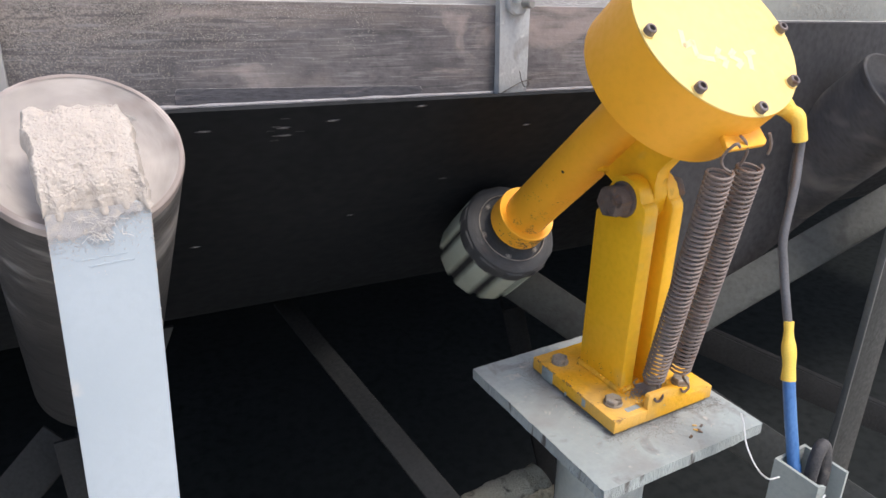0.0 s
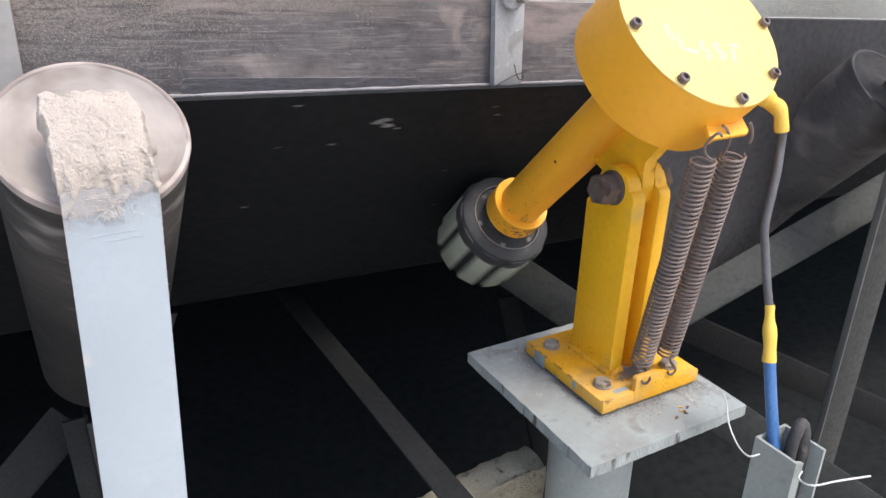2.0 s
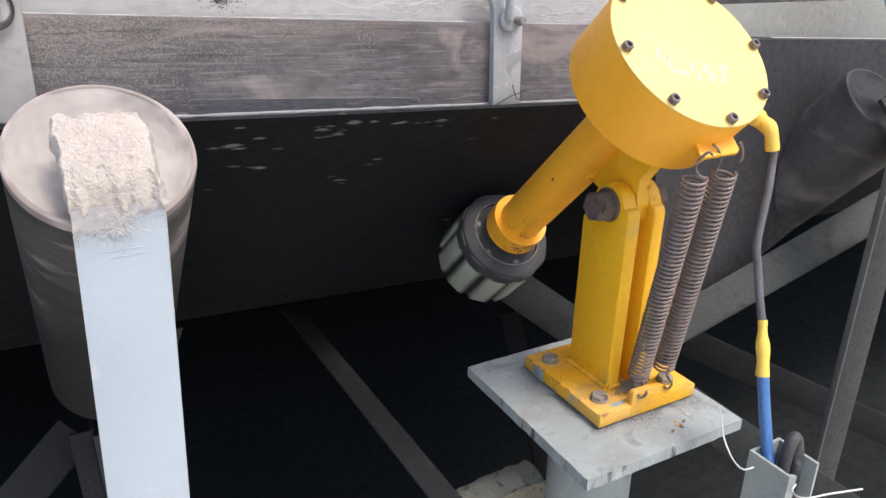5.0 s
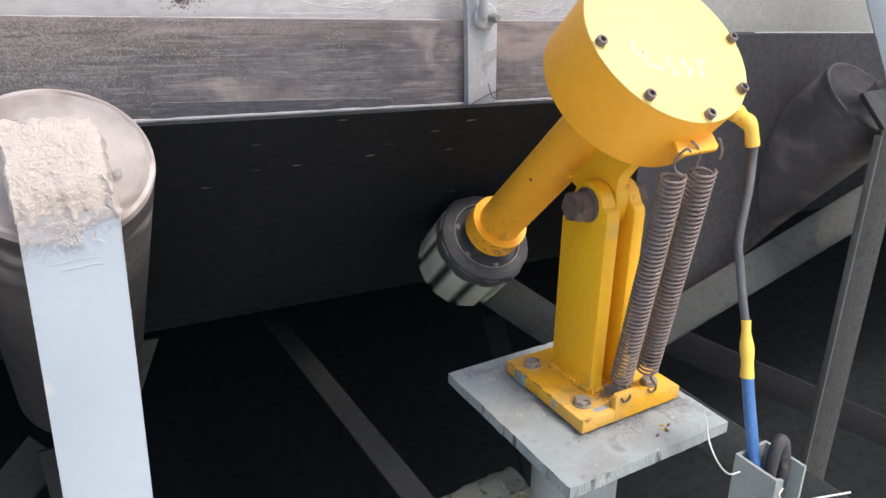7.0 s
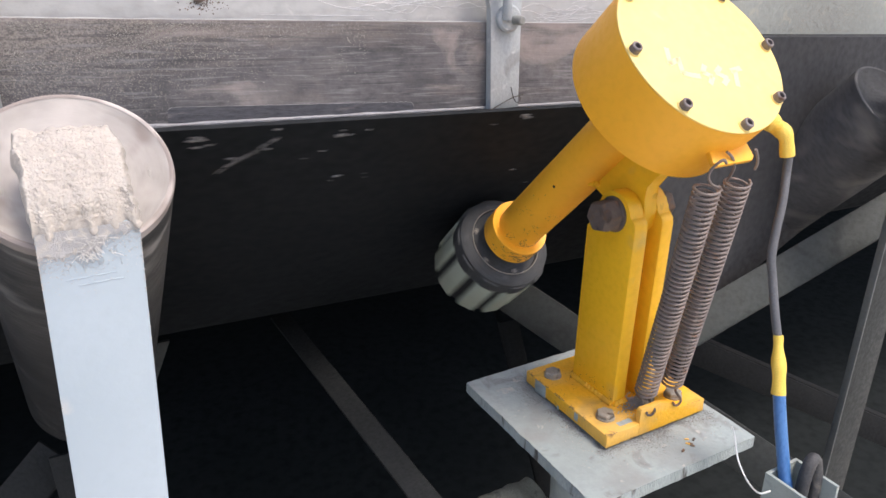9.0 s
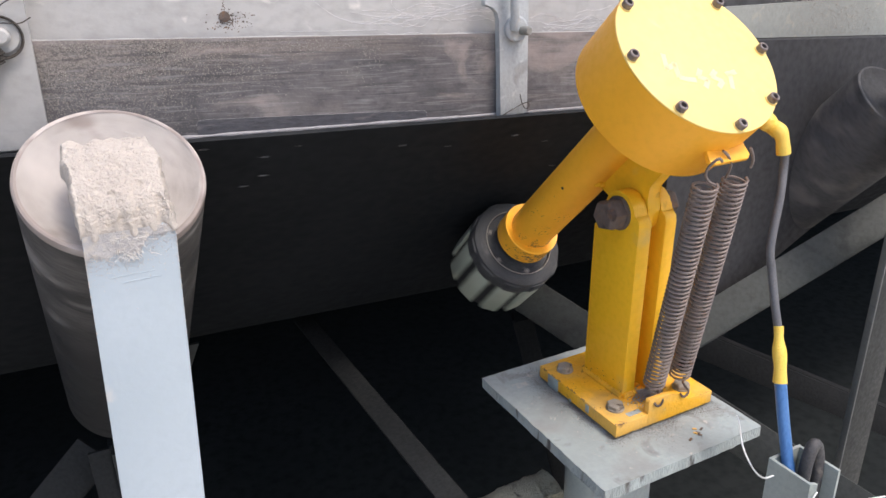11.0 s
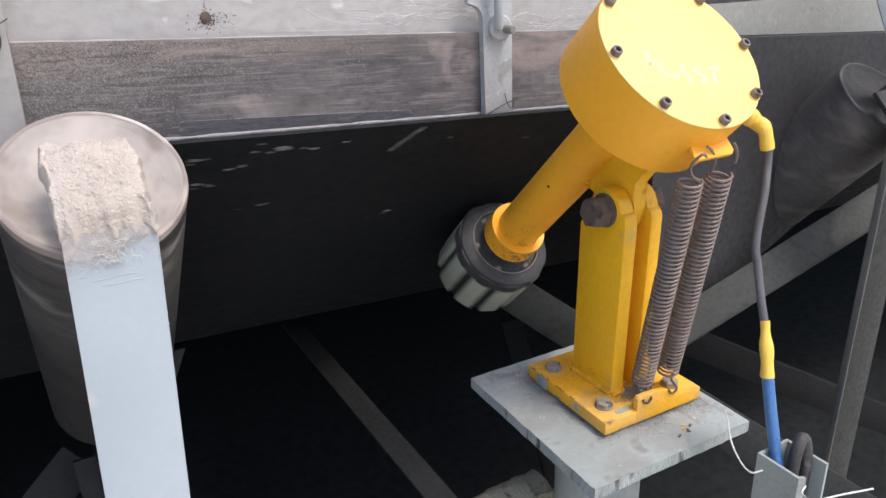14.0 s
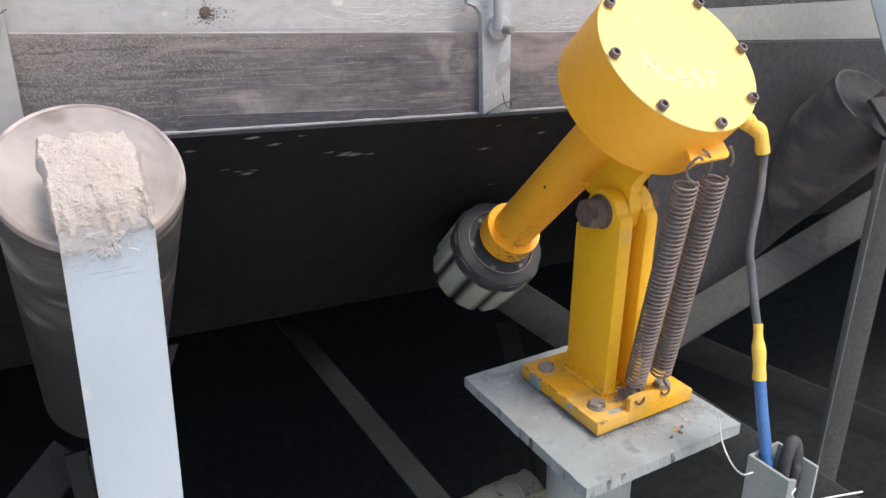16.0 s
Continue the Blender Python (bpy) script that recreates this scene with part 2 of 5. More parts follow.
def end_dust_and_shade(m):
    """Smeared dust lies thick at the roller's outer end; inward the shell is blackened for shade."""
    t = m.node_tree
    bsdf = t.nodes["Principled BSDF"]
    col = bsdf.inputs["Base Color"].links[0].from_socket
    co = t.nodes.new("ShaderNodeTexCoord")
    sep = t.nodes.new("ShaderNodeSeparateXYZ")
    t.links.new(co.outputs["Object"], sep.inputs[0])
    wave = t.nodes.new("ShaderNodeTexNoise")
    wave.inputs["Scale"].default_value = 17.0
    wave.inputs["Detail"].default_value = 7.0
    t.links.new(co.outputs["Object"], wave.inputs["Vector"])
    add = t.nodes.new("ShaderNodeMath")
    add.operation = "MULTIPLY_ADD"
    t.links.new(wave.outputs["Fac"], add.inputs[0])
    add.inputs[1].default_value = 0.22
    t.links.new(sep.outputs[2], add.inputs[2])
    # further in, near-black is mixed in for the shade under the belt
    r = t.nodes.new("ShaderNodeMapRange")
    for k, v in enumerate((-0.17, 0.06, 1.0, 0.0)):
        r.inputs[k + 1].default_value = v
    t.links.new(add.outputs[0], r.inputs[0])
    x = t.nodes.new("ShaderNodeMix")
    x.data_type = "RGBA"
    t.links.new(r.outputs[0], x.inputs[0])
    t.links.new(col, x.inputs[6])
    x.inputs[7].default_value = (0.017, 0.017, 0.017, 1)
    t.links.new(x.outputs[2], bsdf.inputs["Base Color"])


end_dust_and_shade(ROLLER_BODY)
# far roller's steel and end, darkened to hold the shade; smears are dust
ROLLER_SHADED = mat("shaded_roller_steel", (0.054, 0.053, 0.054), (0.066, 0.065, 0.065), 12, 0.7, 0.0, 0.3, [((0.14, 0.13, 0.118), 17, 0.52, 0.70, 0.9)], stretch=(0.8, 0.8, 1.2))
ROLLER_DIM = mat("shaded_roller_end", (0.040, 0.040, 0.040), (0.032, 0.032, 0.032), 14, 0.85, 0, 0.4, [((0.055, 0.052, 0.047), 18, 0.56, 0.76, 0.95)], fine=0.3)
STEEL_DARK = mat("oiled_dark_steel", (0.22, 0.185, 0.175), (0.16, 0.13, 0.12), 60, 0.5, 0.3, 0.3, [((0.10, 0.055, 0.035), 90, 0.55, 0.7, 0.9)])
SPRING = mat("dull_spring_wire", (0.245, 0.200, 0.176), (0.185, 0.148, 0.130), 60, 0.5, 0.25, 0.25, [((0.22, 0.12, 0.07), 60, 0.6, 0.75, 0.9)])
RUST = mat("rusted_bolt", (0.205, 0.160, 0.135), (0.125, 0.095, 0.080), 70, 0.85, 0.1, 1.0, [((0.26, 0.15, 0.085), 90, 0.52, 0.66, 0.9), ((0.06, 0.045, 0.04), 50, 0.56, 0.7, 0.9)])
ZINC = mat("weathered_zinc", (0.40, 0.37, 0.32), (0.27, 0.24, 0.20), 60, 0.5, 0.35, 0.4, [((0.10, 0.075, 0.05), 70, 0.56, 0.68, 0.9)])
WHEEL_RUBBER = mat("dusty_wheel_rubber", (0.040, 0.041, 0.042), (0.065, 0.066, 0.066), 25, 0.75, 0, 0.35, [((0.15, 0.15, 0.14), 60, 0.62, 0.74, 0.9)])
WHEEL_SLAT = mat("pale_green_wheel_slat", (0.43, 0.46, 0.37), (0.36, 0.39, 0.31), 25, 0.5, 0.1, 0.2, fine=0.2)
WHEEL_GAP = mat("black_wheel_groove", (0.012, 0.012, 0.012), (0.02, 0.02, 0.02), 25, 0.8, 0, 0.2)
CABLE = mat("grey_cable_sheath", (0.12, 0.12, 0.125), (0.09, 0.09, 0.095), 30, 0.55, 0, 0.2, [((0.25, 0.23, 0.2), 60, 0.64, 0.75, 0.9)])
CABLE_DARK = mat("dark_cable_sheath", (0.045, 0.045, 0.048), (0.065, 0.062, 0.06), 30, 0.6, 0, 0.3, [((0.18, 0.16, 0.14), 50, 0.58, 0.72, 0.9)])
BLUE = mat("blue_shrink_sleeve", (0.05, 0.16, 0.42), (0.07, 0.18, 0.38), 30, 0.4, 0, 0.15, [((0.24, 0.24, 0.22), 35, 0.58, 0.74, 0.9)], stretch=(1, 1, 0.3))
WHITE_PLASTIC = mat("white_nylon", (0.72, 0.73, 0.70), (0.66, 0.67, 0.63), 60, 0.4, 0, 0.05, fine=0.05)
CHALK = mat("chalk_mark", (0.795, 0.645, 0.375), (0.78, 0.63, 0.35), 90, 0.95, 0, 0.2, fine=0.03)
WIRE = mat("dark_iron_wire", (0.06, 0.055, 0.05), (0.09, 0.075, 0.06), 90, 0.7, 0.4, 0.2)
FELT = mat("matted_mineral_wool", (0.50, 0.46, 0.34), (0.40, 0.36, 0.26), 30, 0.98, 0, 1.0, [((0.10, 0.09, 0.07), 60, 0.58, 0.72, 0.95), ((0.42, 0.38, 0.29), 100, 0.6, 0.72, 0.95)], fine=0.4)
# paler copy of the bracket's tone, for the light on its side
LIT_EDGE = mat("lit_steel_edge", (0.125, 0.132, 0.125), (0.095, 0.10, 0.095), 14, 0.6, 0, 0.25, fine=0.3)
# near-black floor tone: the shade under the conveyor is in the colour
SHADE_FLOOR = mat("shade_black_floor", (0.019, 0.022, 0.022), (0.026, 0.029, 0.029), 2, 0.95, 0, 0.5, spec=0.04)
# unseen ground, its tone raised to bounce light at the sensor's sides
BOUNCE_GROUND = mat("pale_bounce_ground", (0.62, 0.575, 0.495), (0.55, 0.51, 0.44), 1.5, 0.9, 0, 0.4, [((0.16, 0.15, 0.14), 3, 0.55, 0.75, 0.95)])
# wall and ceiling tone, blackened likewise to hold the shade
SHADE_WALL = mat("shade_black_wall", (0.034, 0.036, 0.039), (0.038, 0.040, 0.043), 1.5, 0.9, 0, 0.3, spec=0.04)
# plate above the band: the shadow on it is part of this dark tone
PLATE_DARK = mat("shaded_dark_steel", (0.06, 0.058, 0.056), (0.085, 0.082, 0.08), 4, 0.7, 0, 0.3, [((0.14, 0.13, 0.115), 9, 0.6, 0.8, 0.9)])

# ---- mesh helpers ----
ORIGIN = {}


def thing(name, x, y, z, label, category, group=""):
    """An Empty at a thing's base."""
    e = new(name)
    e.location = (x, y, z)
    e.empty_display_size = 0.02
    ORIGIN[name_of(e)] = Vector((x, y, z))
    return tagged(e, label, category, group)


def name_of(ob):
    return ob.name


def part(name, bm, material, parent=None, label="", smooth=True, shift=True):
    """One mesh object; world-space bmesh, brought into its thing's space."""
    base = ORIGIN.get(name_of(parent), Vector()) if (parent is not None and shift) else Vector()
    if base.length:
        bmesh.ops.translate(bm, verts=bm.verts, vec=-base)
    bmesh.ops.recalc_face_normals(bm, faces=bm.faces)
    me = bpy.data.meshes.new(name)
    bm.to_mesh(me)
    bm.free()
    me.materials.append(material)
    if smooth:
        me.polygons.foreach_set("use_smooth", [True] * len(me.polygons))
        me.set_sharp_from_angle(angle=radians(34))
    ob = new(name, me)
    if parent is not None:
        ob.parent = parent
        ORIGIN[name_of(ob)] = base
    if label:
        ob["label"] = label
    return ob


def box(bm, x0, x1, y0, y1, z0, z1, bevel=0.0, m=None):
    r = bmesh.ops.create_cube(bm, size=1.0)
    vs = r["verts"]
    for v in vs:
        v.co = Vector(((x0 + x1) / 2 + v.co.x * (x1 - x0), (y0 + y1) / 2 + v.co.y * (y1 - y0), (z0 + z1) / 2 + v.co.z * (z1 - z0)))
    if m is not None:
        bmesh.ops.transform(bm, matrix=m, verts=vs)
    if bevel:
        es = list({e for v in vs for e in v.link_edges})
        bmesh.ops.bevel(bm, geom=es, offset=bevel, segments=2, affect="EDGES", profile=0.5)
    return bm


def prism(bm, profile, axis, lo, hi, bevel=0.0):
    """Extrude a closed 2D profile along x, y or z. Profile pairs are the other two axes in order."""
    def at3(u, v, w):
        return {"x": (w, u, v), "y": (u, w, v), "z": (u, v, w)}[axis]
    a = [bm.verts.new(at3(u, v, lo)) for u, v in profile]
    b = [bm.verts.new(at3(u, v, hi)) for u, v in profile]
    fs = [bm.faces.new(a), bm.faces.new(b[::-1])]
    k = len(a)
    for i in range(k):
        fs.append(bm.faces.new((a[i], b[i], b[(i + 1) % k], a[(i + 1) % k])))
    if bevel:
        es = list(set(fs[0].edges) | set(fs[1].edges))
        bmesh.ops.bevel(bm, geom=es, offset=bevel, segments=2, affect="EDGES", profile=0.5)
    return bm


def basis(axis):
    """A turn that brings z onto the axis."""
    return Vector(axis).to_track_quat("Z", "Y").to_matrix().to_4x4()


def lathe(bm, rings, seg=48, m=None, cap=True):
    """Rings of (radius, height) about z."""
    loops = []
    for r, h in rings:
        loops.append([bm.verts.new((r * math.cos(2 * math.pi * i / seg), r * math.sin(2 * math.pi * i / seg), h)) for i in range(seg)])
    for a, b in zip(loops, loops[1:]):
        for i in range(seg):
            bm.faces.new((a[i], a[(i + 1) % seg], b[(i + 1) % seg], b[i]))
    if cap:
        bm.faces.new(loops[0][::-1])
        bm.faces.new(loops[-1])
    if m is not None:
        bmesh.ops.transform(bm, matrix=m, verts=[v for l in loops for v in l])
    return bm


def smooth_path(pts, steps=8):
    """Catmull-Rom through the points."""
    p = [Vector(q) for q in pts]
    p = [2 * p[0] - p[1]] + p + [2 * p[-1] - p[-2]]
    out = []
    for i in range(1, len(p) - 2):
        for k in range(steps):
            t = k / steps
            a, b, c, d = p[i - 1:i + 3]
            out.append(0.5 * ((2 * b) + (c - a) * t + (2 * a - 5 * b + 4 * c - d) * t * t + (3 * b - a - 3 * c + d) * t ** 3))
    out.append(p[-2])
    return out


def sweep(bm, pts, radius, seg=8):
    """A round bar along points; radius is a number or a function of 0..1."""
    pts = [Vector(q) for q in pts]
    up = Vector((0.31, 0.2, 0.93)).normalized()
    loops = []
    k = len(pts)
    for i, q in enumerate(pts):
        d = (pts[min(i + 1, k - 1)] - pts[max(i - 1, 0)]).normalized()
        s = d.cross(up)
        if s.length < 1e-4:
            s = d.orthogonal()
        s.normalize()
        up = s.cross(d).normalized()
        r = radius(i / (k - 1)) if callable(radius) else radius
        loops.append([bm.verts.new(q + r * (math.cos(2 * math.pi * j / seg) * s + math.sin(2 * math.pi * j / seg) * up)) for j in range(seg)])
    for a, b in zip(loops, loops[1:]):
        for j in range(seg):
            bm.faces.new((a[j], a[(j + 1) % seg], b[(j + 1) % seg], b[j]))
    bm.faces.new(loops[0][::-1])
    bm.faces.new(loops[-1])
    return bm


def grain(bm, r, m):
    """A crumb: an uneven octahedron."""
    o = m.translation
    k = noise.noise(o * 900)
    q = m.to_3x3() @ Euler((k * 5, k * 9, k * 7)).to_matrix()
    v = [bm.verts.new(o + q @ (Vector(d) * r * (1 + 0.35 * noise.noise(o * 1700 + Vector(d))))) for d in ((1, 0, 0), (0, 1, 0), (-1, 0, 0), (0, -1, 0), (0, 0, 1), (0, 0, -1))]
    for i in range(4):
        bm.faces.new((v[i], v[(i + 1) % 4], v[4]))
        bm.faces.new((v[(i + 1) % 4], v[i], v[5]))


def hexhead(bm, m, flats, height, seg=6):
    r = flats / math.sqrt(3)
    return lathe(bm, [(r * 0.98, 0), (r, height * 0.1), (r, height * 0.8), (r * 0.88, height)], seg, m)


# ---- plan ----
AX, AZ = radians(44.3), radians(2.06)      # the sensor's axis: fall and turn
N = Vector((math.sin(AZ) * math.cos(AX), -math.cos(AZ) * math.cos(AX), math.sin(AX)))
U = Vector((math.cos(AZ), math.sin(AZ), 0))
V = N.cross(U)
G = -N
TR = radians(49)                           # the trough's wing
GB = Vector((0, math.cos(TR), -math.sin(TR)))
PB = Vector((0, math.sin(TR), math.cos(TR)))
SPEED = 1.25


def zc(x, z):
    return z + DROP * x


TIE_A = [(0.613, 0.418, 1.067), (0.612, 0.412, 1.058), (0.603, 0.396, 1.040), (0.595, 0.374, 1.029), (0.590, 0.356, 1.030), (0.600, 0.350, 1.033)]
TIE_B = [(0.616, 0.3088, 1.034), (0.597, 0.300, 1.040), (0.586, 0.287, 1.047), (0.590, 0.278, 1.050), (0.611, 0.269, 1.054), (0.641, 0.255, 1.059)]
SCRATCHES = [[(0.262, 1.541), (0.290, 1.520), (0.330, 1.508), (0.372, 1.505)], [(0.31, 1.524), (0.35, 1.516), (0.40, 1.512), (0.45, 1.506)],
             [(0.372, 1.545), (0.366, 1.532), (0.378, 1.521), (0.400, 1.516)], [(0.40, 1.54), (0.42, 1.53), (0.43, 1.51)], [(0.462, 1.492), (0.458, 1.482), (0.457, 1.478)], [(0.22, 1.506), (0.30, 1.502), (0.36, 1.500)]]


# ---- setting ----
def setting():
    bm = bmesh.new()
    bmesh.ops.create_grid(bm, x_segments=2, y_segments=2, size=400)
    tagged(part("ground", bm, BOUNCE_GROUND, smooth=False), "pale unseen ground beside the conveyor that bounces light up", "ground", kind="structure")
    # slab, wall and unseen ceiling are added to keep the underside dark
    tagged(part("floor", box(bmesh.new(), -9.0, 9.0, 0.42, 7.0, 0.004, 0.03), SHADE_FLOOR, smooth=False), "floor slab under the conveyor, blackened for the shade there", "floor", kind="structure")
    tagged(part("wall_north", box(bmesh.new(), -9.0, 9.0, 7.0, 7.2, 0, 2.35), SHADE_WALL, smooth=False), "near-black wall added beyond the conveyor to keep it dark there", "wall", kind="structure")
    tagged(part("ceiling", box(bmesh.new(), -9.0, 9.0, 0.875, 7.2, 2.35, 2.41), SHADE_WALL, smooth=False), "unseen sheet added over the conveyor to block the sky", "ceiling", kind="structure")


def slab(bm, x0, x1, y0, y1, z0, z1, nx=1):
    """A box along the conveyor, whose z follows its fall."""
    box(bm, x0, x1, y0, y1, z0, z1)
    for v in bm.verts:
        v.co.z += DROP * v.co.x
    return bm


def skirt():
    s = thing("skirt_board", 0, 0.81, 1.4, "dusty grey steel skirt board with a brown rubber sealing strip", "skirt board")
    part("steel_plate", slab(bmesh.new(), -2.5, 0.735, 0.814, 0.824, 1.47, 2.05), SKIRT_STEEL, s, smooth=False)
    part("steel_plate", slab(bmesh.new(), 0.741, 0.86, 0.812, 0.822, 1.47, 2.05), SKIRT_STEEL, s, smooth=False)
    part("rubber_strip", slab(bmesh.new(), -2.5, 0.735, 0.794, 0.812, 1.396, 1.511), SKIRT_RUBBER, s, "dusty brown-black rubber sealing strip", smooth=False)
    part("rubber_strip", slab(bmesh.new(), 0.738, 0.86, 0.795, 0.811, 1.396, 1.508), SKIRT_RUBBER, s, "dusty brown-black rubber sealing strip", smooth=False)
    # ledge of grey dust on the strip's upper edge
    rnd = random.Random(5)
    bm = bmesh.new()
    pts = []
    for i in range(110):
        x = -1.0 + i * 0.0158
        pts.append((x, 0.803, zc(x, 1.511)))
    sweep(bm, pts, lambda u: 0.0006 + 0.0016 * abs(noise.noise((u * 60, 0, 0))), 7)
    part("dust_ledge", bm, SKIRT_STEEL, s, "pale dust lying on the strip's upper edge")
    bm = bmesh.new()
    pts = [(x, 0.792 + 0.001 * noise.noise((x * 25, 3, 0)), zc(x, 1.4022)) for x in [-1.2 + 0.012 * i for i in range(182)]]
    sweep(bm, pts, lambda u: 0.0022 + 0.0012 * noise.noise((u * 70, 7, 0)), 8)
    part("foot_dust", bm, FOOT_DUST, s, "pale dust packed along the strip's foot")
    # raised rectangular patch on the strip
    x0, x1, z0, z1, cr = 0.106, 0.400, 1.402, 1.4215, 0.007
    fall = -0.023                          # the patch dips a little against the strip
    rim = [(x0, z0), (x1, z0)] + [(x1 - cr + cr * math.cos(a), z1 - cr + cr * math.sin(a)) for a in [radians(15 * i) for i in range(7)]]
    rim += [(x0 + cr - cr * math.sin(a), z1 - cr + cr * math.cos(a)) for a in [radians(15 * i) for i in range(7)]]
    bm = prism(bmesh.new(), [(x, zc(x, z) + fall * (x - x0) * (z - z0) / (z1 - z0)) for x, z in rim], "y", 0.7928, 0.7945)
    part("rubber_patch", bm, PATCH_RUBBER, s, "darker smooth patch on the rubber strip", smooth=False)
    edge = [(x, 0.7929, zc(x, z) + fall * (x - x0) * (z - z0) / (z1 - z0)) for x, z in rim[1:]]
    part("patch_edge", sweep(bmesh.new(), edge, lambda u: 0.00012 + 0.00022 * abs(noise.noise((u * 40, 2, 0))), 5), SKIRT_STEEL, s, "pale worn edge of the patch")
    for k, pts in enumerate(SCRATCHES):
        bm = sweep(bmesh.new(), smooth_path([(x, 0.8138, z) for x, z in pts], 6), lambda u: 0.0001 + 0.0002 * u * (1 - u) * 4, 5)
        part("scratch", bm, WHITE_SCUFF, s, "pale scratch in the paint")
    rnd = random.Random(14)
    bm = bmesh.new()
    for k in range(46):
        if k % 2:
            x, z, sx = rnd.uniform(0.57, 0.70), rnd.gauss(1.490, 0.006), 0.020
        else:
            x, z, sx = rnd.uniform(0.34, 0.50), rnd.gauss(1.513, 0.012), 0.022
        pts = [(x + sx * (t - 1.5) + rnd.gauss(0, 0.002), 0.8119 if x > 0.74 else 0.8138, z + rnd.gauss(0, 0.003)) for t in range(4)]
        sweep(bm, smooth_path(pts, 5), rnd.uniform(0.0001, 0.00028), 4)
    tagged(part("scribble", bm, WHITE_SCUFF, s, "tangle of fine pale scratches"), kind="stuff")
    bm = bmesh.new()
    for k in range(160):
        x, z = 0.163 + rnd.gauss(0, 0.012), 1.520 + rnd.gauss(0, 0.006)
        grain(bm, rnd.uniform(0.0003, 0.0012), Matrix.Translation((x, 0.8138, z)) @ Matrix.Diagonal((1, 0.2, 1, 1)))
    for k in range(50):
        z = 1.53 + 0.09 * k / 50
        grain(bm, rnd.uniform(0.0005, 0.0012), Matrix.Translation((0.1575 + rnd.gauss(0, 0.001), 0.8138, z)) @ Matrix.Diagonal((1, 0.2, 1, 1)))
    tagged(part("dirt_specks", bm, RUST, s, "rusty dirt round an old bolt hole"), kind="stuff")
    part("old_bolt", lathe(bmesh.new(), [(0.0062, 0), (0.006, 0.002), (0.003, 0.003)], 16, Matrix.Translation((0.1575, 0.8138, 1.526)) @ basis((0, -1, 0))), RUST, s, "rusty bolt end")
    # sandy crust on the strip's upper part
    bm = bmesh.new()
    for i in range(4200):
        x = rnd.uniform(-0.06, 0.34) if i % 3 else rnd.gauss(0.06, 0.07)
        z = 1.508 - abs(rnd.gauss(0, 0.022))
        if noise.noise((x * 14, z * 30, 2.0)) < -0.05:
            continue
        grain(bm, rnd.uniform(0.0002, 0.0007), Matrix.Translation((x, 0.7938, zc(x, z))))
    tagged(part("dust_crust", bm, SANDY, s, "sandy dust grains"), kind="stuff")
    # band further along, and a dark sheet put in for the dim area below
    b = thing("stringer_band", 1.5, 0.8, 1.5, "grey-green painted steel band crusted with sandy dust", "steel band")
    rise = [(0.86, 1.497), (3.5, 1.497), (3.5, 1.577), (1.40, 1.569), (0.86, 1.542)]
    part("band", prism(bmesh.new(), [(x, zc(x, z)) for x, z in rise], "y", 0.79, 0.80), GREEN, b, smooth=False)
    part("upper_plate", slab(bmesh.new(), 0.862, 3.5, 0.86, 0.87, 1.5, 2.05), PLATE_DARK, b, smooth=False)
    # added sheet; its lower edge is cut to end behind the diagonal bar
    hem = [(0.80, 0.970), (1.00, 1.055), (1.50, 1.315), (3.5, 1.33), (3.5, 1.496), (0.80, 1.496)]
    part("rubber_fill", prism(bmesh.new(), [(x, zc(x, z)) for x, z in hem], "y", 0.750, 0.7895), BLACK, b, "black rubber sheet added to fill the dark area below the band", smooth=False)
    rnd = random.Random(9)
    bm = bmesh.new()
    for i in range(2600):
        x = rnd.gauss(1.19, 0.075)
        z = rnd.uniform(1.500, 1.562)
        r = rnd.uniform(0.0005, 0.0013)
        grain(bm, r, Matrix.Translation((x, 0.7898, zc(x, z))) @ Matrix.Diagonal((1, 0.35, 1, 1)))
    tagged(part("dust_crust", bm, SANDY, b, "sandy dust crust"), kind="stuff")


